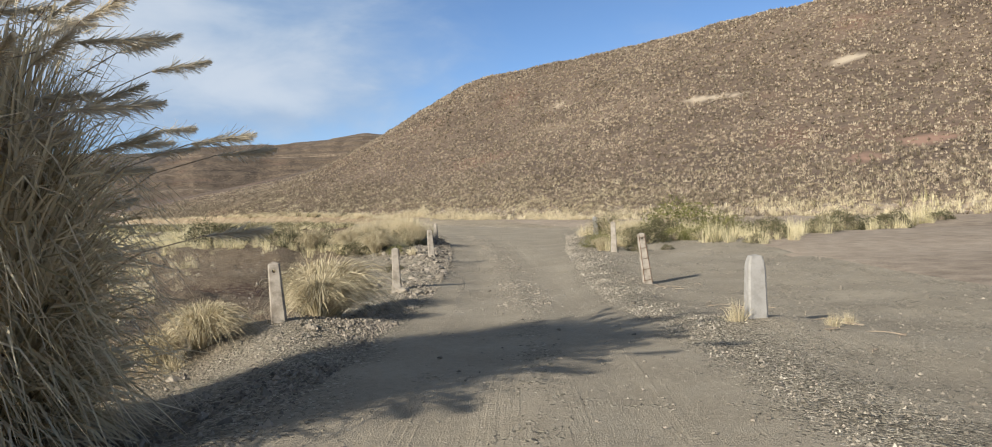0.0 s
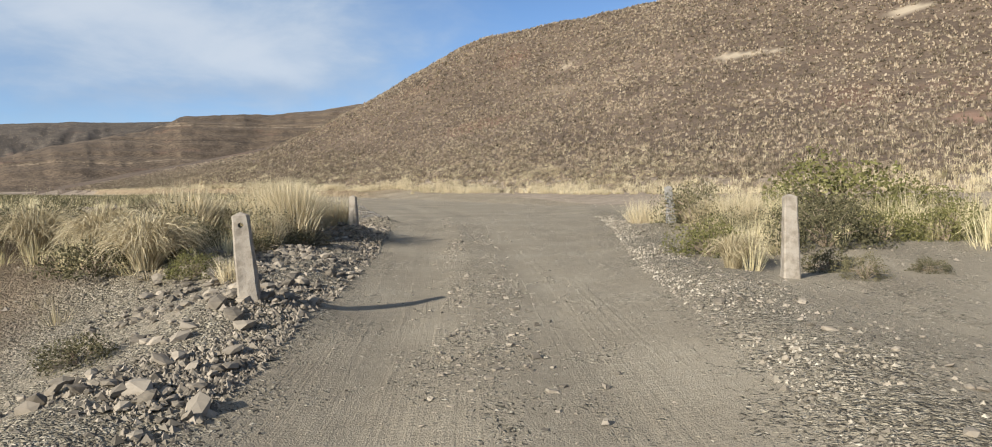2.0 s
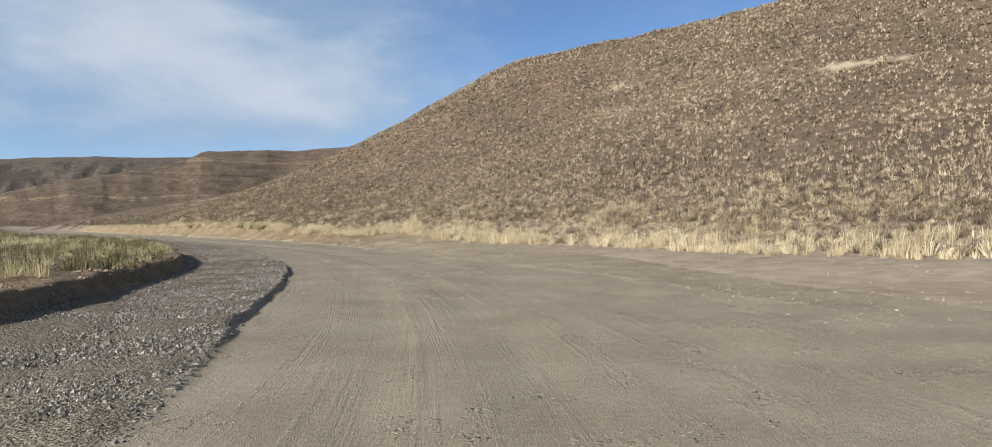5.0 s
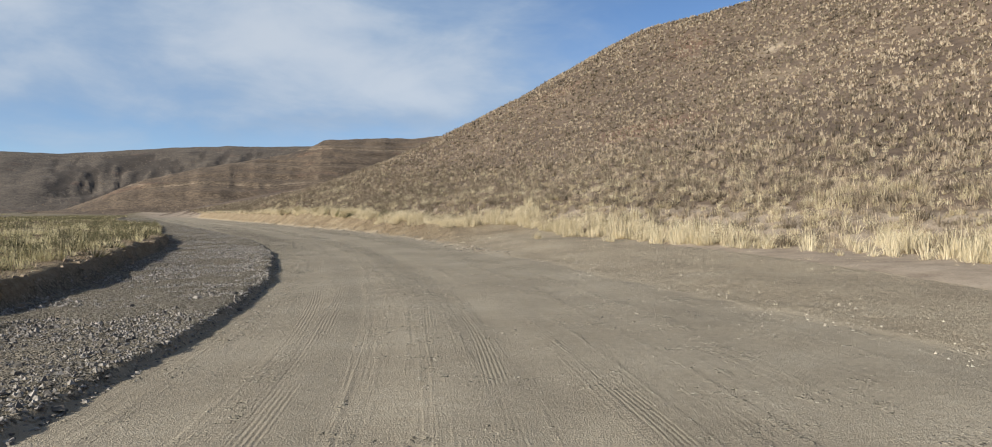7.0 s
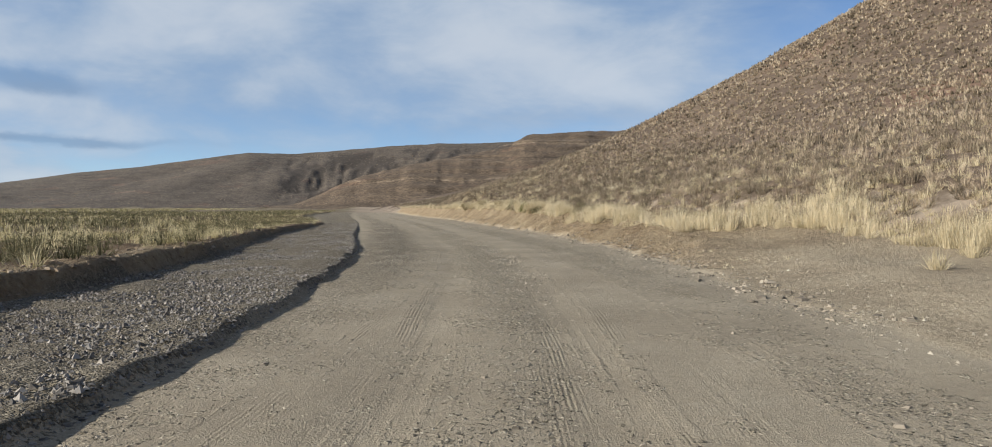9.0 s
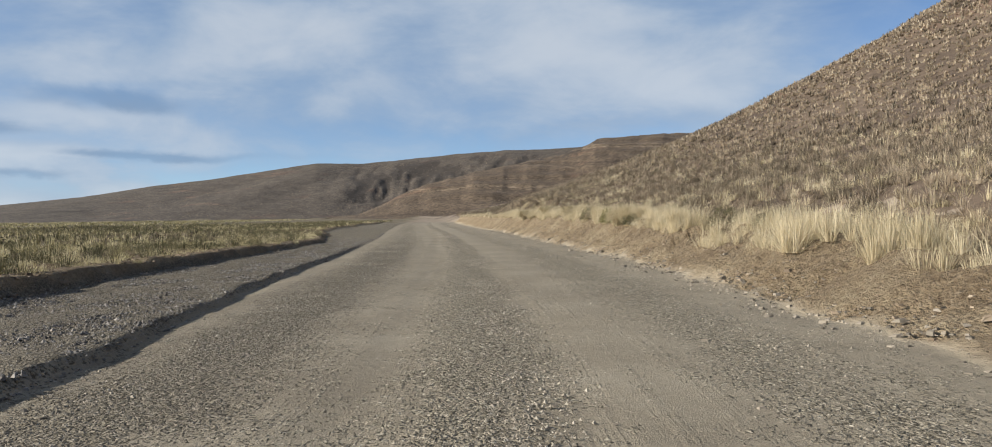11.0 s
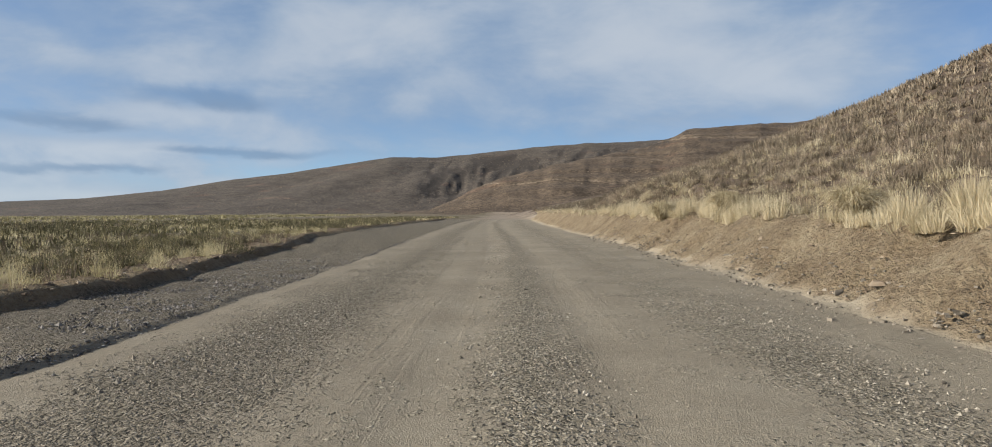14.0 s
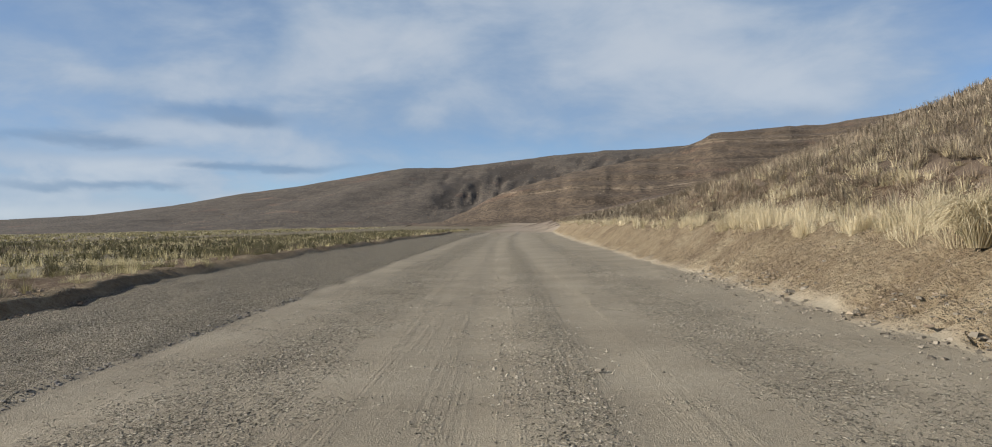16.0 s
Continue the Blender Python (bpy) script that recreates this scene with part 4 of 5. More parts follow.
tone = np.clip(rng.normal(0.80, 0.2, len(c)) - np.where(s > 90, 0.14, 0) + 0.42 * value_noise(x, y, 2.2, 23) + 0.25 * value_noise(x, y, 9, 26) + np.where(s < 60, 0.22, 0), 0, 1)
span = 0.09 + 0.16 * rng.uniform(0, 1, len(c))
back = ~front
verge = front
planted("plain_grass", joined(sprays(c[verge], span[verge] * 2.4, h[verge] * 0.85, np.full(verge.sum(), 34), np.full(verge.sum(), 0.0065), tone[verge]), blades(c[front], h[front], np.full(front.sum(), 26), span[front], np.full(front.sum(), 0.005), np.full(front.sum(), 0.95), tone[front], 1.0), sprays(c[back], span[back] * 1.8, h[back], np.full(back.sum(), 14), np.full(back.sum(), 0.024), tone[back])), M_PLAIN_GRASS, "pale and olive bunchgrass on the valley floor")
x, y = scatter(-520, -40, 60, 470, 0.16)
s, q = road_place(x, y)
ok = (q < -60) & (far_height(x, y) < 0.4) & (rng.uniform(0, 1, len(x)) < 0.3 + 0.7 * uneven(x, y, 14, 45))
c = on_land(x[ok], y[ok])[0]
size = rng.uniform(0.7, 1.3, len(c))
planted("distant_grass", sprays(c, 0.7 * size, 0.5 * size, np.full(len(c), 6), 0.16 * size, np.clip(rng.normal(0.45, 0.25, len(c)), 0, 1)), M_PLAIN_GRASS, "pale and olive grass across the distant valley floor")
x, y = scatter(-150, 75, 2, 240, 1.5)
s, q = road_place(x, y)
u, n = hill_place(x, y)
ok = (n < 3) & (np.abs(q) < 60) & (rng.uniform(0, 1, len(x)) < grass_cover(x, y, s, q) * smooth(0.28, 0.58, uneven(x, y, 5, 17)) * np.where(s > 60, 1.0, 0.32))
c, s, q = on_land(x[ok], y[ok])
near = np.abs(q) < 17
wide, tall, tone = rng.uniform(0.22, 0.6, len(c)), rng.uniform(0.28, 0.62, len(c)) * np.where(s < 60, 1.5, 1.0), np.clip(rng.normal(0.66, 0.28, len(c)), 0, 1)
low_scrub = sprays(c, wide, tall, np.where(near, 34, 8), np.where(near, 0.012, 0.05), tone)
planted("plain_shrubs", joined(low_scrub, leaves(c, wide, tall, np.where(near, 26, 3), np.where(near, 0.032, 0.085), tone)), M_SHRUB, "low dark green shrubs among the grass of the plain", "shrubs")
x, y = scatter(-150, 40, 50, 240, 1.2)
s, q = road_place(x, y)
ok = (s > 62) & (q < bank_edge(s) - 0.9) & (q > -60) & (rng.uniform(0, 1, len(x)) < smooth(0.35, 0.7, uneven(x, y, 7, 47)))
c, s, q = on_land(x[ok], y[ok])
near = np.abs(q) < 17
wide = rng.uniform(0.2, 0.45, len(c))
planted("plain_scrub", sprays(c, wide, wide * 1.1, np.where(near, 50, 10), np.where(near, 0.010, 0.045), np.clip(rng.normal(0.6, 0.3, len(c)), 0, 1)), M_SCRUB, "low grey-brown scrub on the valley floor", "shrubs")


x, y = scatter(-16, 24, 52, 112, 1.4)
s, q = road_place(x, y)
u, n = hill_place(x, y)
ok = (q > right_edge(s) + 0.3) & (n < hill_foot(u) + 0.3) & (s < 104) & (q < 22) & (rng.uniform(0, 1, len(x)) < smooth(0.25, 0.65, uneven(x, y, 2.5, 57)))
c = on_land(x[ok], y[ok])[0]
planted("straw_litter", sprays(c, rng.uniform(0.08, 0.28, len(c)), rng.uniform(0.02, 0.09, len(c)), np.full(len(c), 12), np.full(len(c), 0.006), np.clip(rng.normal(0.85, 0.2, len(c)), 0, 1)), M_STRAW, "short straw stubble and litter on the sandy verge")
x, y = scatter(-18, -3.5, 13, 29, 1.3)
s, q = road_place(x, y)
ok = (left_edge(s) - q > 1.8) & (rng.uniform(0, 1, len(x)) < smooth(0.35, 0.7, uneven(x, y, 3, 58) + 0.25 * smooth(23.5, 26, y)))
c = on_land(x[ok], y[ok])[0]
planted("bed_grass", sprays(c, rng.uniform(0.10, 0.30, len(c)), rng.uniform(0.06, 0.38, len(c)), np.full(len(c), 54), np.full(len(c), 0.005), np.clip(rng.normal(0.75, 0.25, len(c)), 0, 1)), M_STRAW, "small dry grass tufts dotting the stream bed")


# ---- concrete posts beside the causeway ----
def part(name, bm, mat, parent=None, label=""):
    me = bpy.data.meshes.new(name)
    bm.normal_update()
    bm.to_mesh(me)
    bm.free()
    me.materials.append(mat)
    ob = new(name, me)
    ob.parent = parent
    return tagged(ob, label)


def shaft_mesh(width_x, width_y, taper, height, seed, point=0.04, wear=0.006, dome=0.0):
    """A tapering square shaft with worn, bevelled edges and a slightly pointed top."""
    bm = bmesh.new()
    rings = []
    for k in range(15):
        z = -0.35 + (height + 0.35) * k / 14
        f = (1 - taper * max(z, 0) / height) * (1 - dome * max(z / height - 0.8, 0) ** 2 / 0.04)
        ring = []
        for a, b in ((-1, -0.8), (-0.8, -1), (0, -1), (0.8, -1), (1, -0.8), (1, 0), (1, 0.8), (0.8, 1), (0, 1), (-0.8, 1), (-1, 0.8), (-1, 0)):
            p = Vector((a * width_x / 2 * f, b * width_y / 2 * f, z))
            w = noise.noise_vector(p * 9 + Vector((seed * 7, 0, 0)))
            ring.append(bm.verts.new(p + Vector((w.x, w.y, w.z * 0.3)) * wear))
        rings.append(ring)
    for a, b in zip(rings, rings[1:]):
        for i in range(12):
            bm.faces.new((a[i], a[(i + 1) % 12], b[(i + 1) % 12], b[i]))
    tip = bm.verts.new((0, 0, height + point))
    for i in range(12):
        bm.faces.new((rings[-1][i], rings[-1][(i + 1) % 12], tip))
    return bm


def drilled(ob, at_z, radius):
    """Bores a round hole through the shaft."""
    bm = bmesh.new()
    bmesh.ops.create_cone(bm, cap_ends=True, segments=16, radius1=radius, radius2=radius, depth=0.6, matrix=pose(0, 0, at_z, 90))
    me = bpy.data.meshes.new("bore")
    bm.to_mesh(me)
    bm.free()
    cutter = bpy.data.objects.new("bore", me)
    scene.collection.objects.link(cutter)
    mod = ob.modifiers.new("bore", "BOOLEAN")
    mod.object, mod.operation, mod.solver = cutter, "DIFFERENCE", "EXACT"
    bpy.context.view_layer.update()
    done = bpy.data.meshes.new_from_object(ob.evaluated_get(bpy.context.evaluated_depsgraph_get()))
    ob.modifiers.clear()
    ob.data = done
    bpy.data.objects.remove(cutter)


def rod(bm, a, b, radius, sides=6):
    a, b = Vector(a), Vector(b)
    m = Matrix.Translation((a + b) / 2) @ (b - a).to_track_quat("Z", "Y").to_matrix().to_4x4()
    bmesh.ops.create_cone(bm, cap_ends=True, segments=sides, radius1=radius, radius2=radius, depth=(b - a).length, matrix=m)


def concrete_post(x, y, height, lean_x, lean_y, turn, seed, label, mat=None, hole=False, bars=False, width=0.23, depth=0.19, taper=0.27, point=0.04, wear=0.007, dome=0.0):
    post = new("concrete_post")
    tagged(post, label, "post", "posts along the causeway")
    shaft = part("shaft", shaft_mesh(width, depth, taper, height, seed, point, wear, dome), mat or M_CONCRETE, post)
    if hole:
        drilled(shaft, height - 0.10, 0.028)
    if bars:
        for sx in (-1, 1):
            bm = bmesh.new()
            rod(bm, (sx * 0.092, -0.098, 0.05), (sx * 0.066, -0.073, height), 0.007)
            part("reinforcing_bar", bm, M_RUST, post, "exposed rusty steel bar")
        for k in range(5):
            z = 0.12 + k * (height - 0.2) / 4
            f = 1 - 0.27 * z / height
            bm = bmesh.new()
            rod(bm, (-0.115 * f, -0.101 * f, z), (0.115 * f, -0.101 * f, z + 0.012), 0.005)
            part("tie_wire", bm, M_RUST, post, "thin rusty tie wire")
    post.matrix_world = pose(x, y, float(land_z(np.array([x]), np.array([y]))[0]) - 0.01, lean_x, lean_y, turn)
    return post


concrete_post(-3.4, 10.9, 0.90, 2, -3, 12, 1, "weathered concrete post with a round hole near its top", hole=True)
concrete_post(-2.60, 17.85, 1.08, 1, -1, 6, 2, "pale weathered tapering concrete post on the stony shoulder")
concrete_post(-2.38, 24.85, 0.92, 0, -4, 12, 3, "weathered concrete post with pitted edges among stones", hole=True)
concrete_post(-3.0, 33.45, 0.66, 2, 1, -6, 4, "weathered concrete post beside dry grass and rubble", wear=0.012, width=0.2)
concrete_post(3.62, 10.25, 0.90, 0, 0, 4, 5, "whitewashed concrete post with a rounded top", mat=M_WHITE, width=0.29, depth=0.2, taper=0.16, point=0.02, wear=0.004, dome=0.30)
concrete_post(3.66, 17.95, 1.27, 1, -7, 2, 6, "cracked concrete post with exposed rusty reinforcement, leaning", bars=True, hole=True, wear=0.012)
concrete_post(4.25, 26.9, 1.12, 0, -1, -5, 7, "weathered concrete post with rough flaking faces")
concrete_post(4.85, 36.2, 0.98, 0, -5, 10, 8, "broken whitish concrete post leaning beside the road", mat=M_WHITE, wear=0.022)


# ---- single tufts, shrubs and the pampas grass ----
def plant_mesh(name, arrays, mat):
    v, f, tone = arrays
    return mesh_from(name, v, f, mat, False, [("tone", tone)])


def one(value):
    return np.array([value], float)


ORIGIN = np.zeros((1, 3))


def tuft_mesh(height, radius, count, lean, tone, width=0.005, bend=0.5, sweep=0.0, droop=0.0):
    v, f, t = blades(ORIGIN, one(height), np.array([count]), one(radius), one(width), one(lean), one(tone), bend)
    v[:, 0] += sweep * v[:, 2] * np.abs(v[:, 2]) / height
    v[:, 2] = np.maximum(v[:, 2] - droop * (v[:, 0] ** 2 + v[:, 1] ** 2), np.minimum(v[:, 2], 0.02))
    t = np.clip(t + rng.normal(0, 0.13, len(t) // 5).repeat(5), 0, 1)
    return plant_mesh("grass_tuft", (v, f, t), M_STRAW)


def weeping_mesh(rise, reach, count, tone):
    """A mop of long blades that rise, arch over and hang to the ground."""
    ang = rng.uniform(0, 2 * np.pi, count)
    out, up = rng.beta(1.6, 1.5, count) * reach, rise * rng.uniform(0.55, 1.05, count)
    drop = up * rng.uniform(0.35, 1.0, count) * out / reach
    f = np.linspace(0, 1, 6)[None, :]
    rad = 0.16 * np.sqrt(rng.uniform(0, 1, (count, 1))) + out[:, None] * f**1.1
    z = up[:, None] * (1 - (1 - f) ** 2.2) - drop[:, None] * f**2.6
    turn = ang[:, None] + rng.normal(0, 0.35, (count, 1)) * f
    p = np.stack([np.cos(turn) * rad + 0.12 * f, np.sin(turn) * rad, np.maximum(z, 0.01)], -1)
    side = np.stack([-np.sin(ang), np.cos(ang), rng.normal(0, 0.5, count)], -1)
    wide = side[:, None, :] * np.array([0.0045, 0.005, 0.005, 0.004, 0.003, 0.0006])[None, :, None]
    v = np.stack([p - wide, p + wide], 2).reshape(-1, 3)
    k = np.arange(count)[:, None] * 12 + np.arange(5)[None, :] * 2
    return plant_mesh("grass_tuft", (v, np.stack([k, k + 1, k + 3, k + 2], -1).reshape(-1, 4), np.clip(rng.normal(tone, 0.22, count), 0, 1).repeat(12)), M_STRAW)


TUFTS = {"upright": tuft_mesh(0.9, 0.24, 900, 0.36, 0.72), "drooping": weeping_mesh(0.85, 0.75, 900, 0.42), "mop": weeping_mesh(0.95, 0.95, 1900, 0.55), "swept": tuft_mesh(0.85, 0.26, 420, 0.35, 0.42, 0.005, 0.8, 0.35, 0.5),
         "small": tuft_mesh(0.45, 0.13, 170, 0.7, 0.62, 0.004), "spiky": tuft_mesh(0.7, 0.2, 300, 0.65, 0.85, 0.005, 0.2)}


def ground_at(x, y):
    return float(land_z(np.array([x]), np.array([y]))[0])


def grass_tuft(kind, x, y, size, label, turn=0.0):
    ob = new("grass_tuft", TUFTS[kind])
    ob.matrix_world = pose(x, y, ground_at(x, y), 0, 0, turn) @ Matrix.Diagonal((size, size, size, 1))
    return tagged(ob, label, "grass tuft", "grass tufts beside the causeway")


for kind, x, y, size, label in [
    ("mop", -4.35, 10.35, 0.8, "drooping olive-brown grass tuft beside a concrete post"),
    ("drooping", -4.8, 9.9, 0.7, "small drooping green and straw grass tuft on bare soil"),
    ("small", -4.4, 9.5, 0.8, "small trampled straw grass tuft on bare soil"),
    ("mop", -3.0, 11.75, 0.85, "drooping golden grass tuft beside a concrete post"),
    ("mop", -3.3, 12.8, 1.0, "large drooping golden grass tuft beside the track"),
    ("mop", -3.5, 13.9, 1.5, "large tall drooping golden grass tuft beside the track"),
    ("small", 3.3, 10.1, 0.8, "small straw grass tuft at the foot of the white post"),
    ("small", 4.6, 10.0, 0.55, "low tangled straw grass tuft on a soil mound"),
    ("small", 5.1, 10.6, 0.55, "low tangled straw grass tuft on a soil mound"),
    ("upright", -3.95, 32.1, 1.5, "tall pale straw grass tuft above the rubble"),
    ("upright", -4.3, 32.4, 1.4, "tall pale straw grass tuft above the rubble"),
    ("upright", -3.5, 34.0, 1.05, "tall pale straw grass tuft behind a concrete post"),
    ("upright", -4.9, 34.1, 1.5, "tall pale straw grass tuft behind a concrete post"),
    ("upright", -5.1, 36.3, 1.4, "tall pale straw grass tuft above the rubble"),
    ("upright", -4.4, 33.2, 1.4, "tall pale straw grass tuft above the rubble"),
    ("upright", -4.6, 33.9, 1.5, "tall pale straw grass tuft above the rubble"),
    ("upright", -4.55, 34.6, 1.5, "tall pale straw grass tuft above the rubble"),
    ("upright", -4.75, 35.1, 1.5, "tall pale straw grass tuft above the rubble"),
    ("upright", -5.0, 35.7, 1.5, "tall pale straw grass tuft above the rubble"),
    ("spiky", -5.2, 35.5, 1.4, "tall spiky straw grass tuft above the rubble"),
    ("upright", -5.5, 34.6, 1.5, "tall pale straw grass tuft above the rubble"),
    ("drooping", -5.4, 31.8, 1.1, "large pale straw grass tuft above the rubble"),
    ("upright", -5.7, 31.0, 1.45, "tall pale straw grass tuft above the rubble"),
    ("spiky", -5.3, 33.2, 1.1, "tall spiky straw grass tuft above the rubble"),
    ("upright", -5.9, 32.2, 1.0, "tall pale straw grass tuft above the rubble"),
    ("upright", -6.6, 34.0, 1.2, "tall pale straw grass tuft above the rubble"),
    ("upright", -4.0, 30.4, 0.8, "pale straw grass tuft beside the stony shoulder"),
    ("spiky", -4.8, 29.0, 0.9, "spiky straw grass tuft beside the stony shoulder"),
    ("upright", -4.6, 31.2, 0.9, "pale straw grass tuft beside the stony shoulder"),
    ("spiky", 4.75, 40.2, 1.3, "spreading pale straw tuft on bare sand"),
    ("spiky", 5.2, 39.9, 1.25, "spreading pale straw tuft on bare sand"),
    ("small", 5.6, 39.0, 1.3, "small straw tuft on bare sand"),
    ("spiky", 7.8, 40.6, 1.2, "spreading pale straw tuft on bare sand"),
    ("drooping", 3.95, 28.4, 0.75, "olive drooping grass tuft beside the gravel edge"),
    ("upright", 5.6, 35.2, 1.0, "tall straw grass tuft beside a broken post"),
    ("upright", 5.9, 34.1, 1.1, "tall straw grass tuft among dark shrubs"),
    ("drooping", 5.4, 33.0, 0.8, "olive drooping grass tuft beside the track"),
    ("upright", 6.6, 35.6, 1.1, "tall straw grass tuft among dark shrubs"),
    ("small", 4.6, 29.2, 1.1, "small green and straw tuft beside the gravel edge"),
    ("spiky", 5.3, 30.2, 0.8, "spiky straw tuft beside the gravel edge"),
    ("spiky", -21.1, 106.0, 1.25, "large fan-shaped straw tussock on the cut bank"),
    ("mop", -4.8, 27.5, 0.95, "large drooping golden grass tuft above the bare bed"),
    ("mop", -6.2, 29.0, 1.05, "large drooping golden grass tuft above the bare bed"),
    ("drooping", -7.9, 29.8, 1.2, "large pale straw grass tuft above the bare bed"),
    ("upright", -3.9, 30.2, 0.8, "tall pale straw grass tuft above the rubble"),
    ("spiky", -3.3, 26.7, 0.6, "spiky straw grass tuft beside a concrete post"),
    ("upright", 5.2, 36.6, 1.2, "tall straw grass tuft beside dark shrubs"),
    ("upright", 6.0, 33.4, 1.0, "tall straw grass tuft beside dark shrubs"),
    ("spiky", 4.9, 30.6, 0.9, "spiky straw tuft beside the gravel edge"),
    ("upright", -32.40, 121.80, 1.00, "large golden straw tussock on the brow of the cut bank"),
    ("mop", -31.10, 120.10, 0.85, "large golden straw tussock on the brow of the cut bank"),
    ("upright", -30.60, 119.90, 1.10, "large golden straw tussock on the brow of the cut bank"),
    ("upright", -31.30, 120.50, 1.00, "large golden straw tussock on the brow of the cut bank"),
    ("upright", -34.00, 124.10, 0.90, "large golden straw tussock on the brow of the cut bank"),
    ("spiky", -33.40, 123.00, 1.00, "large golden straw tussock on the brow of the cut bank"),
    ("mop", -39.20, 131.10, 0.90, "large golden straw tussock on the brow of the cut bank"),
    ("mop", -45.00, 138.30, 0.95, "large golden straw tussock on the brow of the cut bank"),
    ("mop", -49.80, 143.10, 1.00, "large golden straw tussock on the brow of the cut bank"),
    ("upright", -36.60, 127.60, 0.95, "large golden straw tussock on the brow of the cut bank"),
    ("spiky", -37.80, 129.30, 1.10, "large golden straw tussock on the brow of the cut bank"),
    ("upright", -26.3, 113.9, 0.75, "straw grass tuft on the brow of the cut bank"),
    ("upright", -29.7, 119.1, 0.8, "straw grass tuft on the brow of the cut bank"),
    ("small", -8.4, 88.9, 1.0, "small lone green tuft on the sandy verge"),
]:
    grass_tuft(kind, x, y, size, label, rng.uniform(-40, 40))


def shrub_parts(radius, height, count, leaf, tone, twigs, mat=M_SHRUB):
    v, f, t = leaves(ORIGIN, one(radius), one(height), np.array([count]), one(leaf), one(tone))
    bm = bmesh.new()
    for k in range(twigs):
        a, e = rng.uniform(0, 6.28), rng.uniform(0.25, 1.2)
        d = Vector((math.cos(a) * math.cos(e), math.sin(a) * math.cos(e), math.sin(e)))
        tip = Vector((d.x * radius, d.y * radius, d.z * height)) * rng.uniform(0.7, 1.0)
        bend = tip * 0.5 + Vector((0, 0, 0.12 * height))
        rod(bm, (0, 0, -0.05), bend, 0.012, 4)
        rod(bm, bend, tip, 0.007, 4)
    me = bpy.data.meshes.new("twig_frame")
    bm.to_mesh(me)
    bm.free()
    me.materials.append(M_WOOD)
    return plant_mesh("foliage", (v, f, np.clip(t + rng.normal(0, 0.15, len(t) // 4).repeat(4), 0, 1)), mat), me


SHRUBS = {"round": shrub_parts(0.9, 0.75, 4600, 0.028, 0.40, 26), "open": shrub_parts(0.7, 0.8, 2400, 0.025, 0.75, 30), "low": shrub_parts(0.6, 0.45, 2100, 0.024, 0.55, 18), "leafy": shrub_parts(0.8, 0.7, 2800, 0.028, 0.62, 26, M_GREEN)}


def shrub(kind, x, y, size, label, flat=1.0):
    ob = new("shrub")
    tagged(ob, label, "shrub", "shrubs beside the causeway")
    for name, me in zip(("foliage", "twig_frame"), SHRUBS[kind]):
        new(name, me).parent = ob
    ob.matrix_world = pose(x, y, ground_at(x, y), 0, 0, rng.uniform(0, 360)) @ Matrix.Diagonal((size, size, size * flat, 1))
    return ob


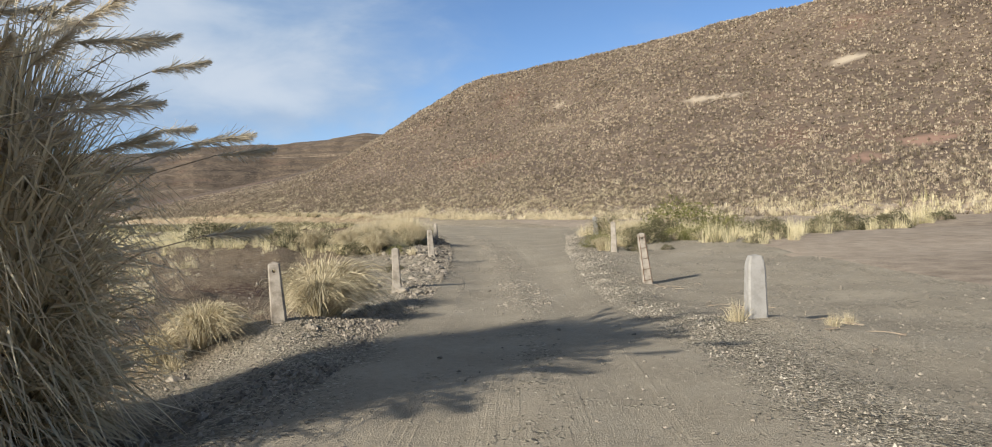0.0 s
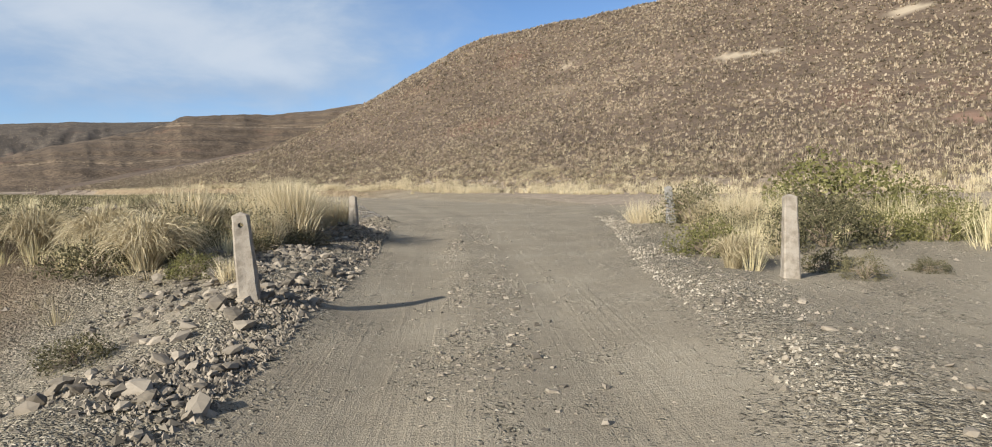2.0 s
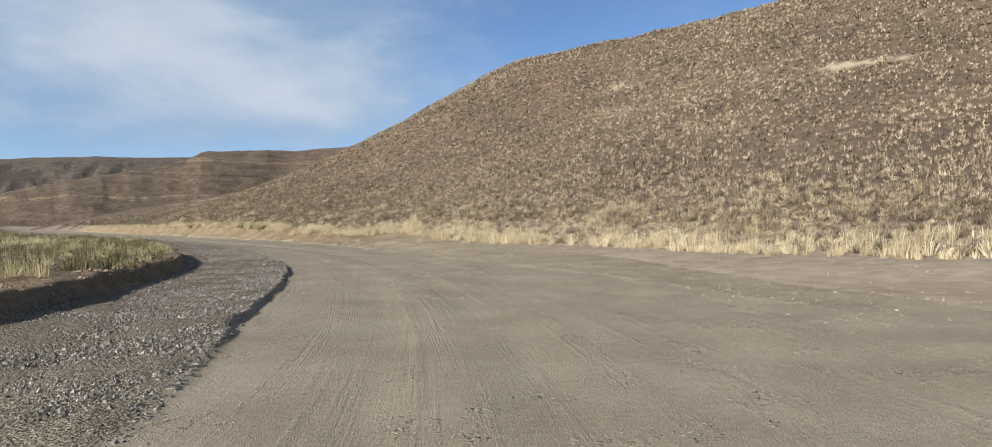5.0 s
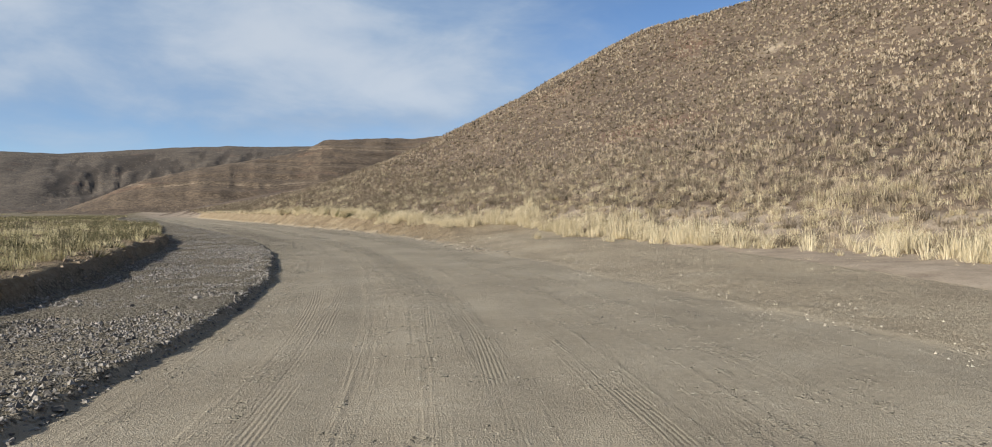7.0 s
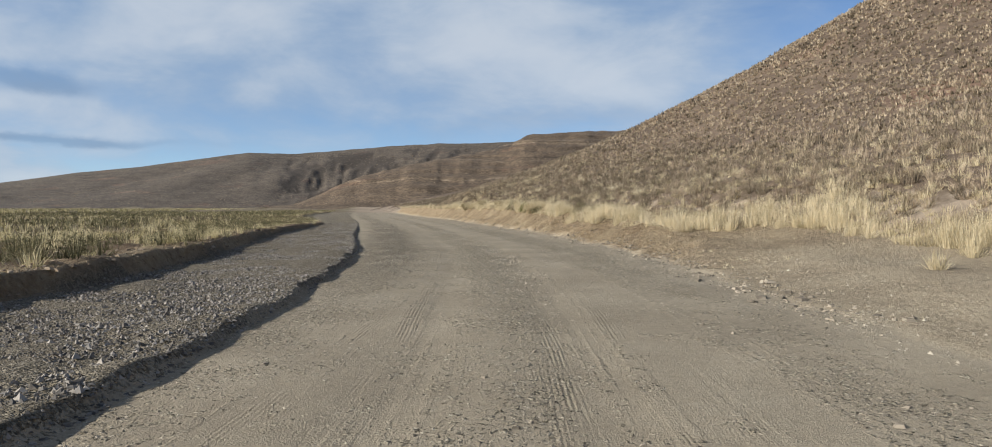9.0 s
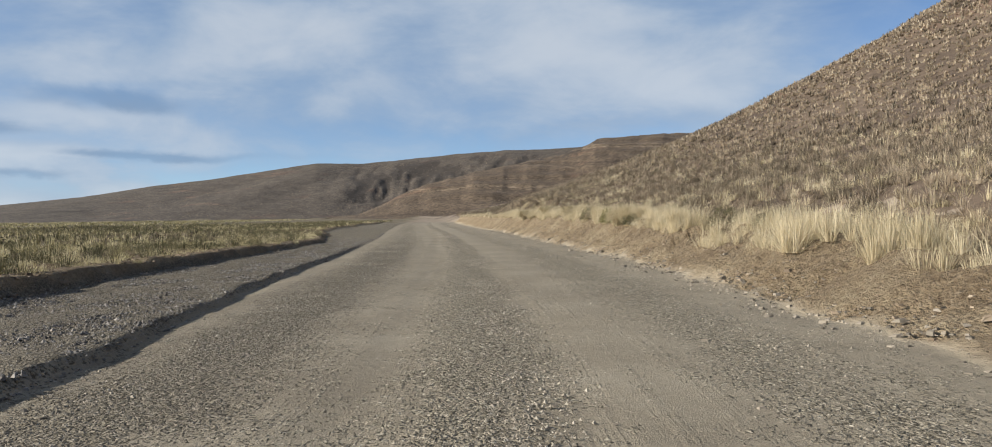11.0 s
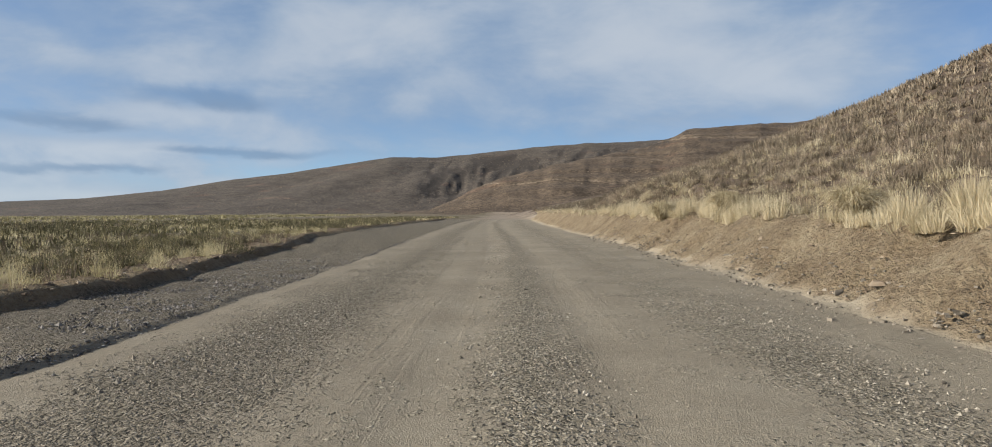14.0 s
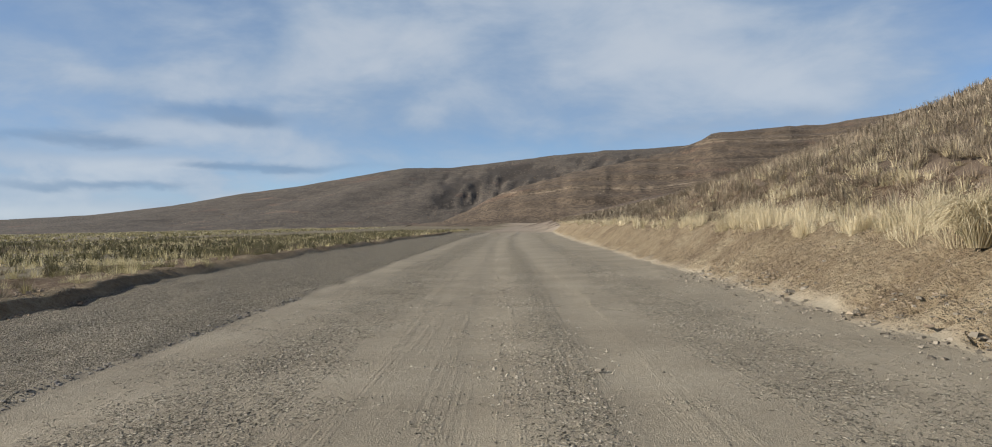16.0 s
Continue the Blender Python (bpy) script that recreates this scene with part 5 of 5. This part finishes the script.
shrub("round", -12.7, 32.0, 1.85, "broad dark green rounded shrub among straw grass", 0.75)
for kind, x, y, size, label in [
    ("low", -9.0, 31.5, 1.0, "low dark shrub among straw grass"),
    ("low", -7.0, 30.0, 0.9, "low dark shrub among straw grass"),
    ("open", -4.2, 30.3, 1.0, "open greenish shrub above the stony shoulder"),
    ("open", -4.3, 33.8, 0.8, "open dark shrub above the rubble"),
    ("round", -6.6, 37.0, 0.8, "dark green shrub beside a tall grass tuft"),
    ("low", -3.5, 23.6, 0.6, "small green shrub beside the stony shoulder"),
    ("low", -11.5, 33.5, 1.0, "low dark shrub among straw grass"),
    ("open", 6.1, 31.6, 0.95, "grey-brown open shrub beside the track"),
    ("round", 7.4, 33.2, 1.15, "dark green rounded shrub among straw grass"),
    ("leafy", 9.0, 36.2, 2.5, "tall yellow-green leafy shrub among straw grass"),
    ("leafy", 11.2, 36.0, 1.5, "yellow-green leafy shrub among straw grass"),
    ("leafy", 4.2, 30.5, 0.95, "low green leafy shrub at the gravel edge"),
    ("round", 6.1, 29.9, 1.05, "dark tangled shrub beside the white post"),
    ("low", 5.2, 27.9, 0.7, "small brown shrub on the bare sand"),
    ("open", 5.2, 26.8, 0.45, "small dry shrub on the bare sand"),
    ("low", 6.3, 27.2, 0.45, "small dry shrub on the bare sand"),
    ("leafy", 7.4, 30.4, 0.85, "low green leafy shrub at the edge of the sandy pan"),
    ("leafy", 8.4, 30.2, 0.95, "low green leafy shrub at the edge of the sandy pan"),
    ("open", 5.4, 35.8, 1.5, "grey-brown open shrub beside the track"),
    ("open", -5.3, 29.4, 0.9, "open brown-green shrub behind a concrete post"),
    ("round", -4.7, 28.5, 0.55, "dark tangled shrub bordering the rubble"),
    ("leafy", -3.9, 27.0, 0.5, "low green leafy shrub beside a concrete post"),
    ("round", -6.2, 30.9, 1.0, "dark green rounded shrub among straw grass"),
    ("round", -5.3, 28.8, 0.7, "dark green rounded shrub behind a golden tuft"),
    ("round", -8.4, 31.2, 0.9, "dark green rounded shrub among straw grass"),
    ("low", 11.5, 30.2, 1.35, "low dark shrub at the edge of the sandy pan"),
    ("round", 12.2, 32.8, 1.1, "dark green rounded shrub among straw grass"),
    ("low", 10.1, 28.4, 0.8, "low dark shrub at the edge of the sandy pan"),
    ("open", 18.6, 40.0, 1.7, "olive-green open shrub among straw grass"),
    ("round", 22.5, 41.5, 1.4, "dark green rounded shrub among straw grass"),
    ("open", -35.1, 125.6, 0.95, "brown-green open shrub on the brow of the cut bank"),
    ("leafy", -31.95, 121.4, 0.9, "green leafy shrub on the brow of the cut bank"),
    ("round", -29.9, 118.9, 0.6, "dark olive shrub on the brow of the cut bank"),
    ("low", -42.4, 136.0, 0.8, "low dark shrub on the brow of the cut bank"),
    ("low", -49.6, 143.4, 0.8, "low dark shrub on the brow of the cut bank"),
    ("open", -24.1, 111.9, 0.8, "dark olive shrub on the brow of the cut bank"),
    ("round", -22.4, 109.9, 0.5, "dark olive shrub on the brow of the cut bank"),
    ("low", -23.2, 111.0, 0.6, "low dark shrub on the brow of the cut bank"),
    ("low", -44.8, 138.3, 0.6, "low dark shrub on the brow of the cut bank"),
    ("round", -8.2, 33.6, 0.8, "dark green rounded shrub among straw grass"),
    ("round", -6.4, 30.6, 0.7, "dark green rounded shrub among straw grass"),
    ("open", -10.6, 35.0, 1.0, "olive-green open shrub among straw grass"),
    ("round", -13.0, 36.6, 0.8, "dark green rounded shrub among straw grass"),
    ("open", 5.9, 33.6, 0.9, "grey-brown open shrub beside the track"),
    ("round", 10.8, 37.4, 0.9, "dark green rounded shrub among straw grass"),
    ("low", 27.0, 44.0, 1.3, "low olive shrub among straw grass"),
    ("open", 4.9, 32.2, 1.0, "grey-brown open shrub beside the track"),
    ("low", 15.0, 33.8, 1.5, "low olive shrub at the edge of the sandy pan"),
    ("round", 17.5, 36.5, 1.2, "dark green rounded shrub among straw grass"),
    ("low", -3.9, 29.6, 0.7, "low brown-green shrub bordering the rubble"),
    ("low", -3.5, 31.0, 0.8, "low brown-green shrub bordering the rubble"),
    ("round", -9.6, 30.6, 0.8, "dark green rounded shrub among straw grass"),
    ("open", -4.9, 28.6, 1.0, "open dark shrub among straw grass"),
    ("low", -5.6, 27.6, 1.1, "low brown-green shrub among straw grass"),
    ("round", -5.2, 29.6, 0.8, "dark green rounded shrub among straw grass"),
    ("low", -15.5, 27.5, 1.1, "low dark shrub on bare soil"),
]:
    shrub(kind, x, y, size, label)


def pampas_grass(x, y, size=1.0):
    """A great fountain of arching blades with feathery plumes on long stalks."""
    plant = new("pampas_grass")
    tagged(plant, "huge arching clump of pampas grass with pale plumes", "pampas grass")
    m = 7000
    ang = rng.uniform(0, 2 * np.pi, m)
    reach, rise = rng.beta(1.5, 1.6, m) * 1.6, rng.uniform(2.0, 4.1, m)
    rise = rise * np.where(reach > 1.1, 0.82, 1) * np.where(rng.uniform(0, 1, m) < 0.42, rng.uniform(0.25, 0.6, m), 1)
    drop = rng.uniform(0.1, 1.3, m) * reach / 1.6
    f = np.linspace(0, 1, 6)[None, :]
    rad = 0.5 * np.sqrt(rng.uniform(0, 1, (m, 1))) + reach[:, None] * f**1.25
    z = rise[:, None] * (1 - (1 - f) ** 1.8) - drop[:, None] * f**3 * 1.6
    sway = rng.normal(0, 0.18, (m, 1)) * f
    p = np.stack([np.cos(ang[:, None] + sway) * rad, np.sin(ang[:, None] + sway) * rad, np.maximum(z, 0.02)], -1)
    side = np.stack([-np.sin(ang), np.cos(ang), rng.normal(0, 0.5, m)], -1)
    wide = side[:, None, :] * np.array([0.010, 0.012, 0.012, 0.009, 0.006, 0.001])[None, :, None]
    v = np.stack([p - wide, p + wide], 2).reshape(-1, 3)
    k = np.arange(m)[:, None] * 12 + np.arange(5)[None, :] * 2
    faces = np.stack([k, k + 1, k + 3, k + 2], -1).reshape(-1, 4)
    tone = np.clip(rng.normal(0.80, 0.36, m), 0, 1).repeat(12)
    new("foliage", plant_mesh("foliage", (v, faces, tone), M_PAMPAS)).parent = plant
    for i in range(30):
        a = rng.uniform(-2.0, 1.3)
        out, up = rng.uniform(0.6, 2.0), rng.uniform(2.2, 3.9)
        up -= 0.55 * max(out - 1.0, 0)
        d = Vector((math.cos(a), math.sin(a), 0))
        bm = bmesh.new()
        pts = [d * (0.1 + out * g**1.5) + Vector((0, 0, up * (1 - (1 - g) ** 1.7))) for g in (0, 0.2, 0.4, 0.6, 0.8, 1.0)]
        for q1, q2 in zip(pts, pts[1:]):
            rod(bm, q1, q2, 0.005, 5)
        stalk = part("stalk", bm, M_WOOD, plant, "thin straw stalk")
        axis = (pts[-1] - pts[-2]).normalized()
        axis = (axis + d * 0.35 - Vector((0, 0, 0.15))).normalized()
        n = 420
        along = rng.uniform(0, 1, n)
        base = np.array(pts[-1])[None] + np.array(axis)[None] * (along * 0.5)[:, None]
        out_dir = rng.normal(0, 1, (n, 3)) * 0.5 + np.array(axis)[None] * 1.1 + np.array([[0.35, 0.2, -0.25]])
        out_dir /= np.linalg.norm(out_dir, axis=1)[:, None]
        tip = base + out_dir * (0.13 * np.sin(np.pi * (0.12 + 0.8 * along)) + 0.02)[:, None]
        w2 = rng.normal(0, 0.0022, (n, 3))
        v = np.stack([base - w2, base + w2, tip + w2 * 0.4, tip - w2 * 0.4], 1).reshape(-1, 3)
        plume = new("plume", plant_mesh("plume", (v, np.arange(4 * n).reshape(-1, 4), rng.uniform(0, 1, n).repeat(4)), M_PLUME))
        plume.parent = plant
    plant.matrix_world = pose(x, y, ground_at(x, y) - 0.02) @ Matrix.Diagonal((size, size, size, 1))
    return plant


pampas_grass(-4.3, 5.6)
pampas_grass(-5.0, 4.3, 1.2)
pampas_grass(-7.1, 10.8, 0.75)


# ---- stones ----
def stone_shape(seed, squash):
    bm = bmesh.new()
    bmesh.ops.create_icosphere(bm, subdivisions=1, radius=0.5)
    for vert in bm.verts:
        w = noise.noise_vector(vert.co * 1.6 + Vector((seed * 3.1, 0, 0)))
        vert.co = Vector((vert.co.x * 1.15, vert.co.y * 0.9, vert.co.z * squash)) + w * 0.22
    me = bpy.data.meshes.new("stone")
    bm.to_mesh(me)
    bm.free()
    me.materials.append(M_STONE)
    return me


STONES = [stone_shape(k, 0.45 + 0.08 * (k % 4)) for k in range(8)]


def pebbles(s, q, size):
    """Arrays for many small angular stones lying on the road sheet."""
    m = len(s)
    x, y = road_point(s, q)
    z = land_z(x, y) + 0.012
    ring = np.array([(1, 0), (0, 1), (-1, 0), (0, -1)], float)
    shape = np.concatenate([np.c_[ring, np.full(4, -0.3)], np.c_[ring * 0.68, np.full(4, 0.42)]])
    v = shape[None] * rng.uniform(0.65, 1.2, (m, 8, 1)) + rng.normal(0, 0.10, (m, 8, 3))
    a = rng.uniform(0, 6.28, m)
    ca, sa = np.cos(a)[:, None], np.sin(a)[:, None]
    long = rng.uniform(0.8, 1.35, (m, 1))
    v = np.stack([v[..., 0] * long * ca - v[..., 1] * sa, v[..., 0] * long * sa + v[..., 1] * ca, v[..., 2] * rng.uniform(0.5, 1.0, (m, 1))], -1) * (size / 2)[:, None, None]
    v = v + np.stack([x, y, z + size * 0.06], -1)[:, None]
    t = np.array([[0, 1, 5, 4], [1, 2, 6, 5], [2, 3, 7, 6], [3, 0, 4, 7], [4, 5, 6, 7]])
    f = (t[None] + (np.arange(m) * 8)[:, None, None]).reshape(-1, 4)
    return v.reshape(-1, 3), f


def chips(s, q, size):
    """Arrays for many small pointed chips of stone, four faces each."""
    m = len(s)
    x, y = road_point(s, q)
    z = land_z(x, y) + 0.012
    ring = np.array([(1, 0, -0.25), (0, 1, -0.25), (-1, 0, -0.25), (0, -1, -0.25), (0, 0, 0.62)])
    v = ring[None] * rng.uniform(0.6, 1.25, (m, 5, 1)) + rng.normal(0, 0.14, (m, 5, 3))
    a = rng.uniform(0, 6.28, m)
    ca, sa = np.cos(a)[:, None], np.sin(a)[:, None]
    v = np.stack([v[..., 0] * ca - v[..., 1] * sa, v[..., 0] * sa + v[..., 1] * ca, v[..., 2]], -1) * (size / 2)[:, None, None] + np.stack([x, y, z], -1)[:, None]
    f = np.array([[0, 1, 4], [1, 2, 4], [2, 3, 4], [3, 0, 4]])[None] + (np.arange(m) * 5)[:, None, None]
    return v.reshape(-1, 3), f.reshape(-1, 3)


ICO = bmesh.new()
bmesh.ops.create_icosphere(ICO, subdivisions=1, radius=0.5)
ICO_V = np.array([v.co[:] for v in ICO.verts])
ICO_F = np.array([[v.index for v in f.verts] for f in ICO.faces])
ICO.free()


def rubble(s, q, size):
    """Arrays for rounded, broken stones of twenty faces each."""
    m = len(s)
    x, y = road_point(s, q)
    z = land_z(x, y) + 0.012
    v = ICO_V[None] * rng.uniform(0.7, 1.25, (m, len(ICO_V), 1)) * np.stack([rng.uniform(0.8, 1.4, m), rng.uniform(0.7, 1.1, m), rng.uniform(0.4, 0.75, m)], -1)[:, None]
    a = rng.uniform(0, 6.28, m)
    ca, sa = np.cos(a)[:, None], np.sin(a)[:, None]
    tip = rng.normal(0, 0.25, (m, 1))
    v = np.stack([v[..., 0] * ca - v[..., 1] * sa, v[..., 0] * sa + v[..., 1] * ca, v[..., 2] + v[..., 0] * tip], -1) * size[:, None, None]
    v = v + np.stack([x, y, z + size * 0.14], -1)[:, None]
    return v.reshape(-1, 3), (ICO_F[None] + (np.arange(m) * len(ICO_V))[:, None, None]).reshape(-1, 3)


def pebble_field(name, label, s, q, size, mat=None, make=pebbles):
    v, f = make(s, q, size)
    return tagged(new(name, mesh_from(name, v, f, mat or M_STONE, False)), label, "gravel", kind="stuff")


def spread(m, lo, hi):
    return rng.uniform(lo, hi, m)


s = np.concatenate([spread(2000, -4, 46), spread(1700, 25, 42)])
pebble_field("shoulder_gravel", "grey rubble and gravel along the causeway's stony shoulder", s, left_edge(s) - np.abs(rng.normal(np.where(s > 25, 1.2, 0.7), 0.9, len(s))), (0.03 + rng.gamma(1.6, 0.032, len(s))) * np.interp(s, [11, 17], [0.45, 1]), None, rubble)
s = np.concatenate([spread(13000, 2, 44), spread(5000, 22, 36)])
pebble_field("shoulder_chippings", "small grey stones covering the causeway's shoulder", s, left_edge(s) - np.abs(rng.normal(np.where(s > 25, 0.8, 0.35), 0.55, len(s))), 0.03 + rng.gamma(1.5, 0.016, len(s)), None, chips)
s = spread(9000, 2, 44)
pebble_field("verge_chippings", "small grey stones along the edge of the track", s, right_edge(s) + np.abs(rng.normal(0.1, 0.55, len(s))), (0.022 + rng.gamma(1.5, 0.012, len(s))) * np.interp(s, [9, 16], [0.5, 1]), M_CHIP, chips)
s = 52 + 46 * rng.beta(1.2, 1.2, 3500)
pebble_field("verge_stones", "stray stones on the bare sandy verge", s, right_edge(s) - 0.6 + 3.2 * rng.beta(1.0, 1.6, len(s)), 0.015 + rng.gamma(1.3, 0.014, len(s)), M_CHIP, chips)
s = spread(1800, -4, 44)
pebble_field("verge_gravel", "grey gravel and small stones along the sandy pan", s, right_edge(s) + np.abs(rng.normal(0.3, 0.8, len(s))), (0.016 + rng.gamma(1.5, 0.017, len(s))) * np.interp(s, [9, 16], [0.5, 1]), None, rubble)
s = np.concatenate([spread(2200, 2, 46), spread(2600, 14, 36)])
pebble_field("crown_gravel", "loose stones and gravel down the middle of the track", s, 0.1 + 0.25 * np.sin(s * 0.05) + rng.normal(0, np.where(s < 14, 0.12, 0.24), len(s)), 0.014 + rng.gamma(1.3, np.where(s < 14, 0.010, 0.018), len(s)))
s = spread(1500, 4, 46)
pebble_field("track_stones", "stray small stones on the dusty track", s, rng.uniform(-1.5, 2.2, len(s)), 0.014 + rng.gamma(1.3, 0.011, len(s)))
s = 48 + 102 * rng.beta(0.9, 1.4, 3500)
f = rng.uniform(0, 1, len(s))
pebble_field("strip_gravel", "coarse grey gravel on the graded strip beside the road", s, left_edge(s) - 0.15 - f * (left_edge(s) - bank_edge(s) - 0.2), 0.032 + rng.gamma(1.5, 0.016, len(s)), M_SLAG)
s = 48 + 102 * rng.beta(0.9, 1.5, 46000)
f = rng.uniform(0, 1, len(s))
pebble_field("strip_chippings", "small grey chippings covering the graded strip", s, left_edge(s) - 0.10 - f * (left_edge(s) - bank_edge(s) - 0.15), 0.035 + rng.gamma(1.5, 0.012, len(s)), M_SLAG, chips)
s = 66 + 104 * rng.beta(1.0, 1.3, 5000)
pebble_field("road_gravel", "loose gravel in streaks on the dirt road", s, rng.choice([0.2, 0.2, 3.1, 3.1, -2.8, -2.8, 4.4], len(s)) + rng.normal(0, 0.5, len(s)), 0.015 + rng.gamma(1.3, 0.010, len(s)))
s = 84 + 84 * rng.beta(1.0, 1.2, 84000)
q = rng.choice([0.2, 0.2, 0.2, 3.1, 3.1, -2.6, -3.0, -3.6, 4.3], len(s)) + rng.normal(0, 0.42, len(s))
x, y = road_point(s, q)
ok = rng.uniform(0, 1, len(s)) < smooth(0.30, 0.62, uneven(x, y, 1.3, 53)) * smooth(84, 98, s) * np.where(np.abs(q - 0.2) < 0.7, 1.0, 0.8)
s, q = s[ok], q[ok]
pebble_field("road_chippings", "small loose chippings scattered on the dirt road", s, q, 0.016 + rng.gamma(1.6, 0.008, len(s)), M_CHIP, chips)
s = spread(2600, 92, 162)
pebble_field("bank_clods", "crumbling clods of brown earth on the cut bank", s, right_edge(s) + 0.1 + 2.3 * rng.beta(0.8, 1.8, len(s)), 0.02 + rng.gamma(1.4, 0.020, len(s)), M_CLOD)
s = spread(4500, 47, 160)
pebble_field("rim_gravel", "grey gravel along the broken rim of the gravel strip", s, left_edge(s) + 0.03 - np.abs(rng.normal(0, 0.10, len(s))), 0.025 + rng.gamma(1.4, 0.012, len(s)), M_SLAG)
s = spread(2200, 55, 160)
pebble_field("plain_bank_clods", "clods of dark earth along the low bank of the plain", s, bank_edge(s) - rng.uniform(-0.2, 1.1, len(s)), 0.04 + rng.gamma(1.6, 0.028, len(s)), M_CLOD)
s = spread(4000, 84, 165)
pebble_field("bank_gravel", "stones and clods at the foot of the cut bank", s, right_edge(s) + rng.normal(0.1, 0.4, len(s)), 0.025 + rng.gamma(1.5, 0.025, len(s)))
s = spread(5500, -6, 30)
pebble_field("pan_gravel", "scattered small stones on the sandy pan", s, right_edge(s) + 9 * rng.beta(0.9, 1.5, len(s)), 0.015 + rng.gamma(1.4, 0.016, len(s)), None, chips)
s = spread(6000, 0, 34)
pebble_field("bed_gravel", "stones scattered over the dry stream bed", s, left_edge(s) - spread(len(s), 1.0, 12), 0.025 + rng.gamma(1.4, 0.022, len(s)), None, chips)

for i in range(290):
    s0 = rng.uniform(2, 46)
    heap = s0 > 30
    q0 = float(left_edge(np.array([s0]))[0]) - (abs(rng.normal(1.3, 0.7)) if heap else abs(rng.normal(0.9, 0.6)) + 0.15)
    x0, y0 = road_point(s0, q0)
    size = min(0.07 + rng.gamma(1.7, 0.035), 0.28) * (0.5 if s0 < 13 else 1)
    ob = new("stone", STONES[i % 8])
    ob.parent = road
    ob.matrix_world = pose(float(x0), float(y0), ground_at(float(x0), float(y0)) + size * 0.12, rng.uniform(-20, 20), rng.uniform(-20, 20), rng.uniform(0, 360)) @ Matrix.Diagonal((size, size, size, 1))


# ---- dead sticks and stems on the pan ----
def dead_stick(x, y, length, turn, label="bleached dead stick lying on the sand"):
    bm = bmesh.new()
    p = Vector((-length / 2, 0, 0.01))
    for k in range(4):
        q1 = Vector((-length / 2 + length * (k + 1) / 4, rng.normal(0, 0.04) * length, 0.012 + 0.04 * length * math.sin((k + 1) * 0.8)))
        rod(bm, p, q1, 0.009 - 0.0016 * k, 5)
        p = q1
    ob = part("dead_stick", bm, M_WOOD)
    ob.matrix_world = pose(x, y, ground_at(x, y) + 0.012, 0, 0, turn)
    return tagged(ob, label, "stick", "dead sticks beside the track")


for k in range(26):
    near_post = k % 3
    cx, cy = ((3.9, 17.6), (4.6, 10.0), (4.4, 14.0))[near_post]
    dead_stick(cx + rng.normal(0, 0.45), cy + rng.normal(0, 0.6), rng.uniform(0.2, 0.75), rng.uniform(0, 180))
